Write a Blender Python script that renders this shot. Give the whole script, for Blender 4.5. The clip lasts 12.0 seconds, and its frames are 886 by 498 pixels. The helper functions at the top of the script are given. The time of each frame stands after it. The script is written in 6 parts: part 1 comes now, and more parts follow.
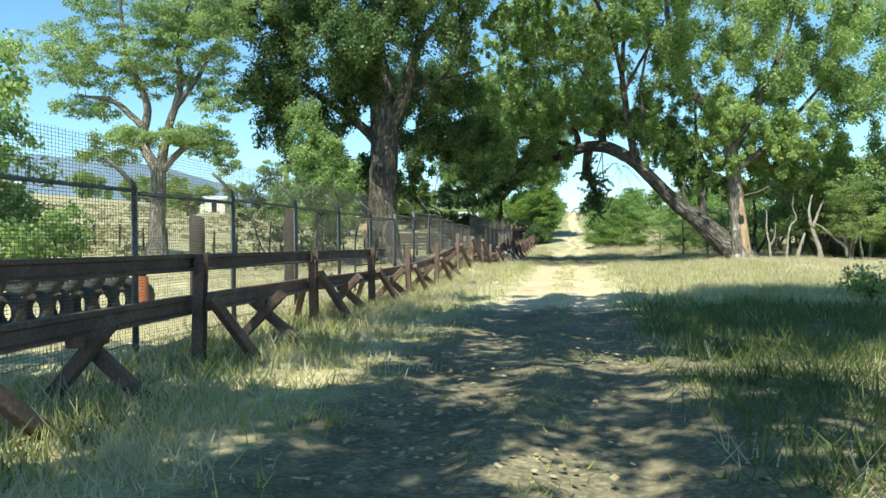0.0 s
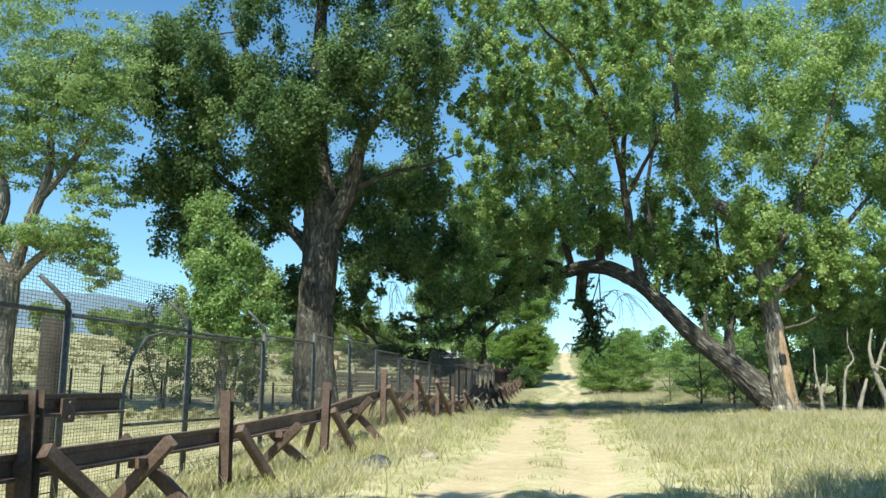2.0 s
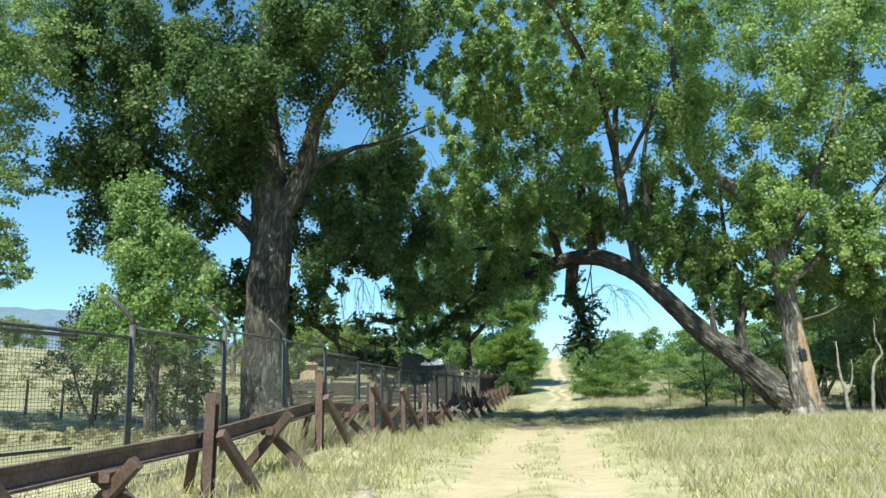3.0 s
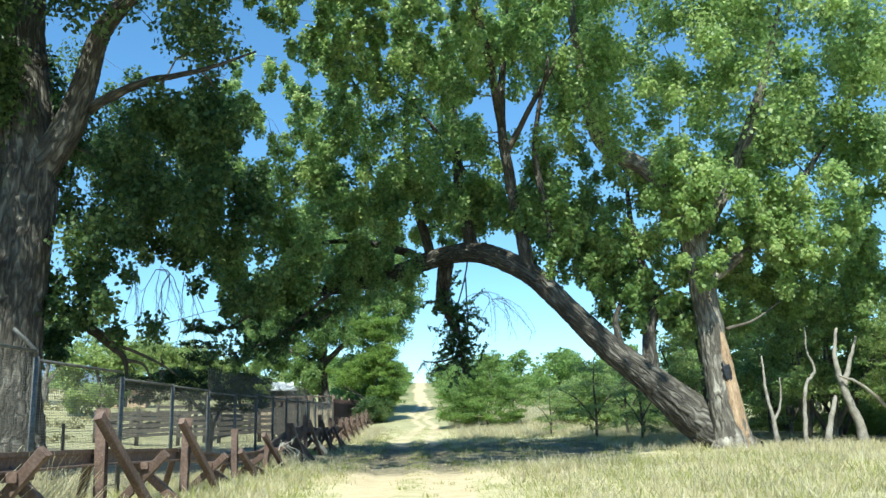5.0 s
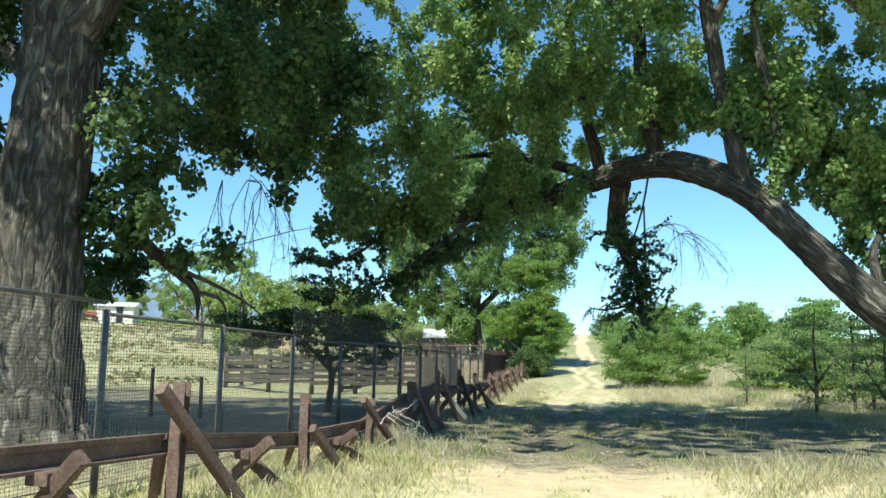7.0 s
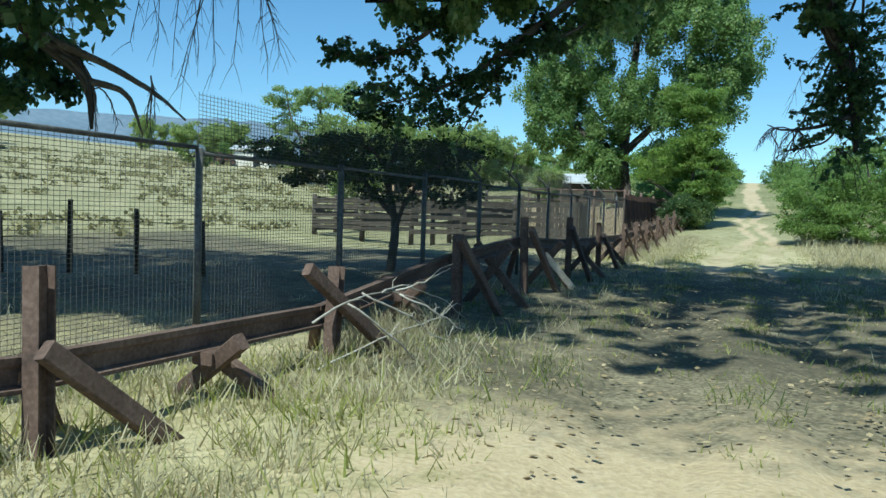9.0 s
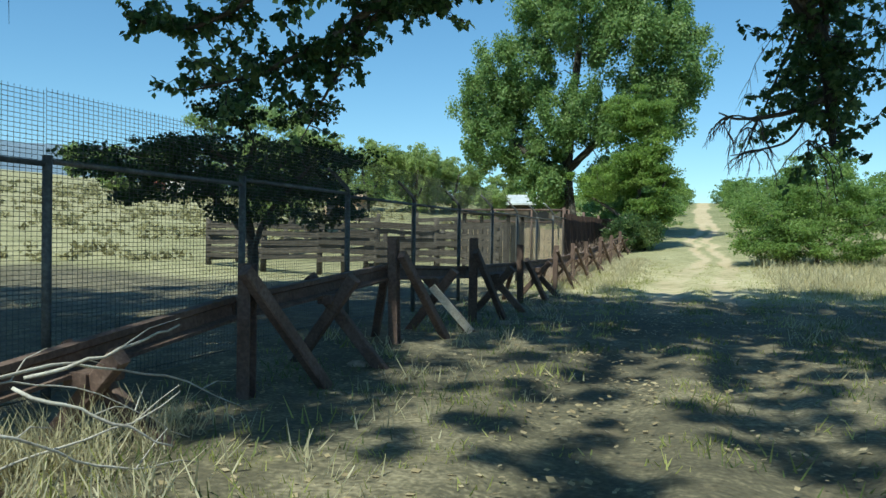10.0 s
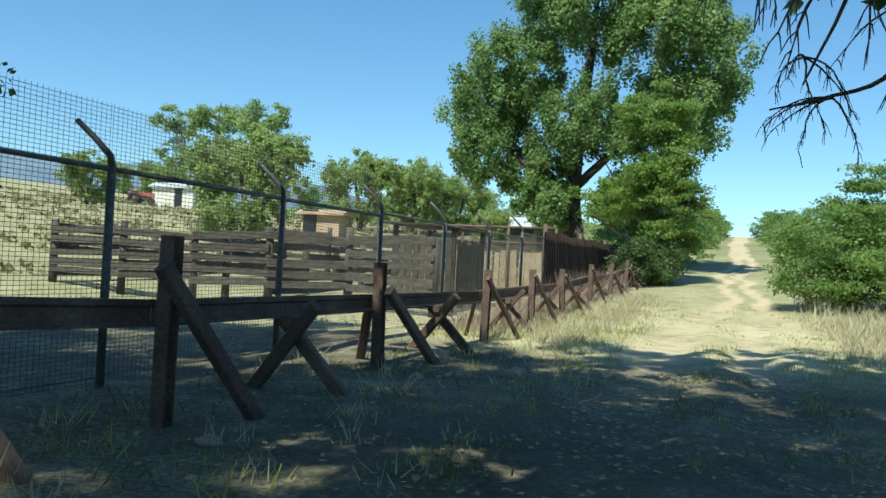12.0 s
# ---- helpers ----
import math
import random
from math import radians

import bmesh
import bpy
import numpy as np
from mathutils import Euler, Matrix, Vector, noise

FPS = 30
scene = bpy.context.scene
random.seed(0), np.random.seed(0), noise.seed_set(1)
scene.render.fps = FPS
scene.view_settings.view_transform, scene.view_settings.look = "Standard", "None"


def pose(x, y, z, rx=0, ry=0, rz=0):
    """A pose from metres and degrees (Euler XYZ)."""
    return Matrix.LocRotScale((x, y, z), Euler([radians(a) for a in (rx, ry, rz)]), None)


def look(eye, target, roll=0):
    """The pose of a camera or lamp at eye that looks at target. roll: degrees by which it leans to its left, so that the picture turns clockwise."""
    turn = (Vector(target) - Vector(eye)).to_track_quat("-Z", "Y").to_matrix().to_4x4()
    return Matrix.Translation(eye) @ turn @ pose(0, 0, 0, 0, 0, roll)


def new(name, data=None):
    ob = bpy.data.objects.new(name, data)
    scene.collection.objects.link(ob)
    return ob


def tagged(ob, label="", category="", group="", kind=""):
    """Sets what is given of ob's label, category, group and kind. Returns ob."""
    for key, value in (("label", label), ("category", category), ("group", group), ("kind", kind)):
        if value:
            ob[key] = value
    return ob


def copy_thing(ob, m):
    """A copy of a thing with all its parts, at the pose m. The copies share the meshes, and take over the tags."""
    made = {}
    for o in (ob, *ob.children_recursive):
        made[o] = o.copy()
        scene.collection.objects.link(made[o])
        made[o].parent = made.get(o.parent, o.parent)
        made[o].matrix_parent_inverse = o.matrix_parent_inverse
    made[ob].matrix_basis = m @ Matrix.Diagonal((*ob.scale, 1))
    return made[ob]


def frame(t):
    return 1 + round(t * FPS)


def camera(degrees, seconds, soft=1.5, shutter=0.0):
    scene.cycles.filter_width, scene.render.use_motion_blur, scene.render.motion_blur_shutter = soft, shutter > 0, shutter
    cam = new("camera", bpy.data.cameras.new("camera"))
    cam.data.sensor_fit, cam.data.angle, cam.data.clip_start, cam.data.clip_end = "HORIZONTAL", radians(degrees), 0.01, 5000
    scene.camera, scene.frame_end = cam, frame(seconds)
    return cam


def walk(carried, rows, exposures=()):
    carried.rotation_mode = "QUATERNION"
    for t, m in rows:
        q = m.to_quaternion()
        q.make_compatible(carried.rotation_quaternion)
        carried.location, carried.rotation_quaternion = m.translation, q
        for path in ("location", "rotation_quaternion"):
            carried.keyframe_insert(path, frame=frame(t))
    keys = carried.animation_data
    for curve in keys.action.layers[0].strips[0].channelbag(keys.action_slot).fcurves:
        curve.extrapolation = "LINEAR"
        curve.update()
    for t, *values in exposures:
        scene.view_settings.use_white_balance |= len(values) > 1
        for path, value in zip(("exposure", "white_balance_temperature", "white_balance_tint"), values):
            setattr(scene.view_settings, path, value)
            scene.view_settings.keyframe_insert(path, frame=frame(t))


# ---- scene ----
cam = camera(57.1, 12.0)
METRES, EYE, TILT, LEAN, TURN = 50.0, 1.4, -0.7, 0.4, 9.2
ROWS = [
    (0.0, 0.0, 0.0, 0.0, -0.0, 0.0, 0.0),
    (0.5, 0.0086, 0.0527, 0.0003, -1.26, 2.35, -0.78),
    (1.0, 0.0171, 0.1055, 0.001, -1.24, 6.65, -0.84),
    (1.5, 0.0254, 0.1579, 0.0012, -0.71, 9.11, -1.02),
    (2.0, 0.0338, 0.2049, 0.0012, -0.59, 9.96, -0.84),
    (2.5, 0.041, 0.2511, 0.001, -0.6, 10.68, 0.02),
    (4.3, 0.0617, 0.3938, 0.0029, -7.3, 9.9, 1.25),
    (4.5, 0.064, 0.4088, 0.0031, -9.04, 10.58, 1.35),
    (5.0, 0.0688, 0.4449, 0.0046, -10.67, 12.24, 1.14),
    (5.5, 0.073, 0.4778, 0.0064, -10.33, 12.68, 0.73),
    (6.0, 0.078, 0.5096, 0.0081, -8.57, 11.71, 1.13),
    (6.5, 0.0834, 0.543, 0.0101, -5.97, 10.61, 1.11),
    (7.0, 0.0881, 0.5769, 0.0117, 0.42, 8.74, -1.41),
    (7.2, 0.0902, 0.5915, 0.0119, 4.35, 7.45, -1.8),
    (8.8, 0.1091, 0.7172, 0.0125, 13.4, -2.1, -2.5),
    (9.0, 0.1113, 0.7303, 0.0125, 11.41, -2.21, -2.36),
    (9.5, 0.1188, 0.7731, 0.0126, 8.46, -1.02, -1.48),
    (10.0, 0.126, 0.8171, 0.0122, 8.41, -0.28, -1.33),
    (10.5, 0.1335, 0.8594, 0.0116, 8.74, -0.06, -1.35),
    (11.0, 0.1411, 0.9028, 0.0117, 9.04, 0.91, -1.9),
    (11.5, 0.1498, 0.9451, 0.0118, 9.77, 1.7, -3.07),
    (12.0, 0.1604, 0.9867, 0.0118, 10.92, 1.62, -3.39),
]
walk(cam, [(t, pose(0, 0, EYE, TILT, LEAN, TURN) @ pose(METRES * x, METRES * y, METRES * z, 90 + pitch, roll, yaw)) for t, x, y, z, yaw, pitch, roll in ROWS],
     exposures=[(0.0, 0.84, 6650, -4), (0.5, 0.88, 6650, -4), (1.2, 0.74, 6700, -5), (2.5, 0.62, 6450, -5), (5.5, 0.86, 6150, -5), (7.0, 0.78, 6400, -4), (9.0, 0.2, 5800, -9), (10.5, 0.28, 6300, -7), (12.0, 0.44, 6300, -5)])

# ---- light ----
SUN_TO = Vector((-0.08, -0.57, 0.81)).normalized()
sun_data = bpy.data.lights.new("sun", "SUN")
sun_data.energy, sun_data.angle, sun_data.color = 5.0, radians(0.53), (1.0, 0.95, 0.86)
sun = new("sun", sun_data)
sun.matrix_world = look((0, 0, 60), tuple(Vector((0, 0, 60)) - SUN_TO))
world = bpy.data.worlds.new("sky")
scene.world = world
world.use_nodes = True
wn = world.node_tree.nodes
sky = wn.new("ShaderNodeTexSky")
sky.sky_type = "NISHITA"
sky.sun_disc = False
sky.sun_elevation = math.asin(SUN_TO.z)
sky.sun_rotation = math.atan2(SUN_TO.x, SUN_TO.y)
sky.altitude, sky.air_density, sky.dust_density, sky.ozone_density = 1200, 1.25, 0.0, 2.6
deep = wn.new("ShaderNodeHueSaturation")
deep.inputs["Saturation"].default_value = 1.17
aim = wn.new("ShaderNodeTexCoord")
raised = wn.new("ShaderNodeVectorMath")
raised.operation = "ADD"
raised.inputs[1].default_value = (0, 0, 0.05)
unit = wn.new("ShaderNodeVectorMath")
unit.operation = "NORMALIZE"
world.node_tree.links.new(aim.outputs["Generated"], raised.inputs[0])
world.node_tree.links.new(raised.outputs[0], unit.inputs[0])
world.node_tree.links.new(unit.outputs[0], sky.inputs["Vector"])
world.node_tree.links.new(sky.outputs[0], deep.inputs["Color"])
world.node_tree.links.new(deep.outputs[0], wn["Background"].inputs[0])
wn["Background"].inputs[1].default_value = 0.13


# ---- materials ----
def nodes_of(name):
    m = bpy.data.materials.new(name)
    m.use_nodes = True
    return m, m.node_tree.nodes, m.node_tree.links


def ramp_of(nodes, stops):
    r = nodes.new("ShaderNodeValToRGB")
    els = r.color_ramp.elements
    while len(els) < len(stops):
        els.new(0.5)
    for e, (p, c) in zip(els, stops):
        e.position, e.color = p, (*c, 1)
    return r


def surface(name, dark, mid, light, scale=3.0, rough=0.85, metal=0.0, bump=0.3, stretch=(1, 1, 1), fine=9.0, random_tone=0.0, dist=0.02):
    """A surface with stains at one scale and grain at another, in object space metres."""
    m, n, l = nodes_of(name)
    b = n["Principled BSDF"]
    co = n.new("ShaderNodeTexCoord")
    mp = n.new("ShaderNodeMapping")
    mp.inputs["Scale"].default_value = stretch
    l.new(co.outputs["Object"], mp.inputs[0])
    big = n.new("ShaderNodeTexNoise")
    big.inputs["Scale"].default_value, big.inputs["Detail"].default_value = scale, 5
    small = n.new("ShaderNodeTexNoise")
    small.inputs["Scale"].default_value, small.inputs["Detail"].default_value = scale * fine, 6
    for t in (big, small):
        l.new(mp.outputs[0], t.inputs["Vector"])
    mix = n.new("ShaderNodeMath")
    mix.operation = "MULTIPLY_ADD"
    l.new(small.outputs[0], mix.inputs[0])
    mix.inputs[1].default_value = 0.5
    half = n.new("ShaderNodeMath")
    half.operation = "MULTIPLY"
    half.inputs[1].default_value = 0.5
    l.new(big.outputs[0], half.inputs[0])
    l.new(half.outputs[0], mix.inputs[2])
    r = ramp_of(n, [(0.32, dark), (0.5, mid), (0.68, light)])
    l.new(mix.outputs[0], r.inputs[0])
    colour = r.outputs[0]
    if random_tone:
        info = n.new("ShaderNodeObjectInfo")
        hs = n.new("ShaderNodeHueSaturation")
        mr = n.new("ShaderNodeMapRange")
        mr.inputs[3].default_value, mr.inputs[4].default_value = 1 - random_tone, 1 + random_tone
        l.new(info.outputs["Random"], mr.inputs[0])
        l.new(mr.outputs[0], hs.inputs["Value"])
        l.new(colour, hs.inputs["Color"])
        colour = hs.outputs[0]
    l.new(colour, b.inputs["Base Color"])
    b.inputs["Roughness"].default_value, b.inputs["Metallic"].default_value = rough, metal
    if bump:
        bp = n.new("ShaderNodeBump")
        bp.inputs["Strength"].default_value, bp.inputs["Distance"].default_value = bump, dist
        l.new(mix.outputs[0], bp.inputs["Height"])
        l.new(bp.outputs[0], b.inputs["Normal"])
    return m


def leaf_surface(name, stops, translucent=0.44, rough=0.45):
    """Leaves whose tone varies leaf by leaf and, more slowly, over the crown."""
    m, n, l = nodes_of(name)
    b = n["Principled BSDF"]
    geo = n.new("ShaderNodeNewGeometry")
    ns = n.new("ShaderNodeTexNoise")
    ns.inputs["Scale"].default_value, ns.inputs["Detail"].default_value = 0.8, 4
    l.new(geo.outputs["Position"], ns.inputs["Vector"])
    mx = n.new("ShaderNodeMath")
    mx.operation = "MULTIPLY_ADD"
    mx.inputs[1].default_value = 0.26
    l.new(geo.outputs["Random Per Island"], mx.inputs[0])
    sc = n.new("ShaderNodeMath")
    sc.operation = "MULTIPLY"
    sc.inputs[1].default_value = 0.74
    l.new(ns.outputs[0], sc.inputs[0])
    l.new(sc.outputs[0], mx.inputs[2])
    r = ramp_of(n, stops)
    l.new(mx.outputs[0], r.inputs[0])
    l.new(r.outputs[0], b.inputs["Base Color"])
    b.inputs["Roughness"].default_value, b.inputs["Specular IOR Level"].default_value = rough, 0.22
    tr = n.new("ShaderNodeBsdfTranslucent")
    br = n.new("ShaderNodeHueSaturation")
    br.inputs["Value"].default_value, br.inputs["Hue"].default_value = 1.85, 0.49
    l.new(r.outputs[0], br.inputs["Color"])
    l.new(br.outputs[0], tr.inputs[0])
    ms = n.new("ShaderNodeMixShader")
    ms.inputs[0].default_value = translucent
    l.new(b.outputs[0], ms.inputs[1])
    l.new(tr.outputs[0], ms.inputs[2])
    l.new(ms.outputs[0], n["Material Output"].inputs[0])
    return m


PASTURE_LEAF = leaf_surface("pale_mesquite_leaf", [(0.25, (0.1, 0.16, 0.07)), (0.5, (0.2, 0.28, 0.11)), (0.75, (0.36, 0.44, 0.18))], 0.42, 0.5)
# Darker copy of the cottonwood leaf, with shade put into its colour.
SHADED_LEAF = leaf_surface("shaded_cottonwood_leaf", [(0.25, (0.032, 0.066, 0.028)), (0.5, (0.08, 0.132, 0.05)), (0.75, (0.22, 0.28, 0.11))], 0.54, 0.34)
COTTON_LEAF = leaf_surface("cottonwood_leaf", [(0.25, (0.075, 0.138, 0.055)), (0.5, (0.195, 0.29, 0.105)), (0.75, (0.44, 0.5, 0.235))], 0.54, 0.34)
BRIGHT_LEAF = leaf_surface("bright_leaf", [(0.25, (0.066, 0.122, 0.042)), (0.5, (0.15, 0.232, 0.08)), (0.75, (0.29, 0.365, 0.15))], 0.46, 0.4)
# Lighter cottonwood copy: the crown's sunlit look is part of the leaf colour.
SUNNY_LEAF = leaf_surface("sunny_cottonwood_leaf", [(0.25, (0.11, 0.178, 0.06)), (0.5, (0.235, 0.325, 0.115)), (0.75, (0.43, 0.49, 0.24))], 0.52, 0.38)
MESQUITE_LEAF = leaf_surface("mesquite_leaf", [(0.25, (0.075, 0.135, 0.04)), (0.5, (0.165, 0.25, 0.075)), (0.75, (0.29, 0.38, 0.14))], 0.52)
FEATHER_LEAF = leaf_surface("feathery_mesquite_leaf", [(0.25, (0.08, 0.14, 0.032)), (0.5, (0.158, 0.24, 0.06)), (0.75, (0.26, 0.345, 0.1))], 0.5)
WOOD_LEAF = leaf_surface("dusty_mesquite_leaf", [(0.25, (0.1, 0.16, 0.06)), (0.5, (0.19, 0.26, 0.095)), (0.75, (0.32, 0.38, 0.16))], 0.5)
CEDAR_LEAF = leaf_surface("cedar_leaf", [(0.2, (0.018, 0.035, 0.012)), (0.5, (0.035, 0.065, 0.02)), (0.8, (0.06, 0.1, 0.03))], 0.2)
GREY_LEAF = leaf_surface("grey_leaf", [(0.25, (0.13, 0.185, 0.07)), (0.5, (0.235, 0.3, 0.11)), (0.75, (0.35, 0.41, 0.17))], 0.5)
STRAW = leaf_surface("dry_grass", [(0.2, (0.26, 0.236, 0.132)), (0.5, (0.41, 0.375, 0.24)), (0.8, (0.56, 0.515, 0.375))], 0.3, 0.7)
GREEN_GRASS = leaf_surface("green_grass", [(0.2, (0.14, 0.18, 0.04)), (0.5, (0.25, 0.27, 0.08)), (0.8, (0.42, 0.4, 0.16))], 0.35, 0.7)


def bark_surface(name, dark, mid, light, depth=0.06):
    """Furrowed bark: ridges that run along the limb, by the round-and-along coordinates kept on its vertices."""
    m, n, l = nodes_of(name)
    b = n["Principled BSDF"]
    at = n.new("ShaderNodeAttribute")
    at.attribute_name = "bark"
    mp = n.new("ShaderNodeMapping")
    mp.inputs["Scale"].default_value = (1, 1, 0.2)
    l.new(at.outputs["Vector"], mp.inputs[0])

    def noise_at(scale, source, detail=4):
        t = n.new("ShaderNodeTexNoise")
        t.inputs["Scale"].default_value, t.inputs["Detail"].default_value = scale, detail
        t.inputs["Distortion"].default_value = 0.6
        l.new(source, t.inputs["Vector"])
        return t.outputs[0]

    def maths(op, a, c):
        t = n.new("ShaderNodeMath")
        t.operation = op
        for k, v in enumerate((a, c)):
            if isinstance(v, float):
                t.inputs[k].default_value = v
            else:
                l.new(v, t.inputs[k])
        return t.outputs[0]

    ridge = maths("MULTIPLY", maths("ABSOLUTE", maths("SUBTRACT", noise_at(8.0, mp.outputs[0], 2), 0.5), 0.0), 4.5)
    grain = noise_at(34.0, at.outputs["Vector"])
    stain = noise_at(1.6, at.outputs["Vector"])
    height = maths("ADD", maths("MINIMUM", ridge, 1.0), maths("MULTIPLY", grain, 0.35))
    # Furrow shade goes into the tone too: ridges lighter, furrows darker; stains vary it.
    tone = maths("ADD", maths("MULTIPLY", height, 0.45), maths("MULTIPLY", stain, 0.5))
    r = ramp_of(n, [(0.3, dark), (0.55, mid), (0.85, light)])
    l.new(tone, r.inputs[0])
    l.new(r.outputs[0], b.inputs["Base Color"])
    b.inputs["Roughness"].default_value = 0.95
    bp = n.new("ShaderNodeBump")
    bp.inputs["Strength"].default_value, bp.inputs["Distance"].default_value = 1.0, depth
    l.new(height, bp.inputs["Height"])
    l.new(bp.outputs[0], b.inputs["Normal"])
    return m


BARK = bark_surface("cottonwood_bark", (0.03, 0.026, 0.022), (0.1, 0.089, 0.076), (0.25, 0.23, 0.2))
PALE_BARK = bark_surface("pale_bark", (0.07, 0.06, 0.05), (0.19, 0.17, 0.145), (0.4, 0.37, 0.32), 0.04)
TWIG = surface("twig_bark", (0.05, 0.04, 0.03), (0.09, 0.075, 0.06), (0.16, 0.14, 0.12), 4.0, 0.95, 0, 0.2)
PALE_BARK_WOOD = surface("grey_dead_wood", (0.13, 0.115, 0.1), (0.25, 0.225, 0.195), (0.4, 0.37, 0.33), 5.0, 0.9, 0, 0.3)
DEAD_WOOD = surface("bleached_dead_wood", (0.25, 0.22, 0.19), (0.45, 0.41, 0.36), (0.62, 0.58, 0.52), 5.0, 0.9, 0, 0.3)
RUST = surface("rusted_steel", (0.06, 0.04, 0.033), (0.125, 0.08, 0.064), (0.21, 0.145, 0.12), 2.5, 0.8, 0.15, 0.35, fine=12, random_tone=0.15, dist=0.006)
FENCE_STEEL = surface("weathered_galvanised_steel", (0.05, 0.05, 0.049), (0.1, 0.099, 0.096), (0.19, 0.188, 0.182), 3.0, 0.65, 0.25, 0.1, random_tone=0.12)
WIRE = surface("fence_wire", (0.05, 0.05, 0.047), (0.09, 0.088, 0.082), (0.15, 0.145, 0.135), 6.0, 0.6, 0.4, 0.0)
OLD_WOOD = surface("grey_weathered_wood", (0.034, 0.028, 0.022), (0.078, 0.065, 0.053), (0.15, 0.128, 0.108), 2.0, 0.9, 0, 0.5, (1, 1, 1), 9, 0.25, 0.01)
DARK_WOOD = surface("dark_creosoted_wood", (0.02, 0.016, 0.013), (0.042, 0.033, 0.027), (0.08, 0.064, 0.052), 3.0, 0.9, 0, 0.5, (4, 4, 0.8), 6, 0.2, 0.01)
RUBBER = surface("old_tyre_rubber", (0.02, 0.02, 0.02), (0.035, 0.034, 0.033), (0.07, 0.066, 0.06), 5.0, 0.85, 0, 0.3)
WHITE_WALL = surface("white_stucco", (0.55, 0.5, 0.43), (0.7, 0.65, 0.57), (0.8, 0.76, 0.69), 1.0, 0.9, 0, 0.15)
TAN_WALL = surface("tan_stucco", (0.36, 0.24, 0.16), (0.47, 0.33, 0.22), (0.56, 0.42, 0.3), 1.0, 0.9, 0, 0.15)
PALE_ROOF = surface("pale_sheet_roof", (0.45, 0.46, 0.46), (0.62, 0.63, 0.63), (0.74, 0.75, 0.75), 1.5, 0.5, 0.3, 0.1)
DARK_GAP = surface("dark_opening", (0.012, 0.012, 0.013), (0.02, 0.02, 0.022), (0.035, 0.035, 0.037), 3.0, 0.3, 0, 0.0)
ROCK = surface("dusty_field_stone", (0.16, 0.13, 0.1), (0.3, 0.25, 0.19), (0.46, 0.4, 0.31), 4.0, 0.95, 0, 0.6)
ORANGE = surface("faded_orange_paint", (0.2, 0.06, 0.025), (0.32, 0.1, 0.04), (0.42, 0.16, 0.07), 4.0, 0.7, 0, 0.2)
RAG = surface("grey_black_plastic", (0.03, 0.032, 0.036), (0.07, 0.073, 0.08), (0.16, 0.165, 0.18), 7.0, 0.5, 0, 0.4)
# Blue distance haze is mixed into the rock colour.
MOUNTAIN = surface("hazed_mountain", (0.1, 0.14, 0.19), (0.13, 0.18, 0.235), (0.17, 0.22, 0.28), 0.01, 1.0, 0, 0.0, fine=7)


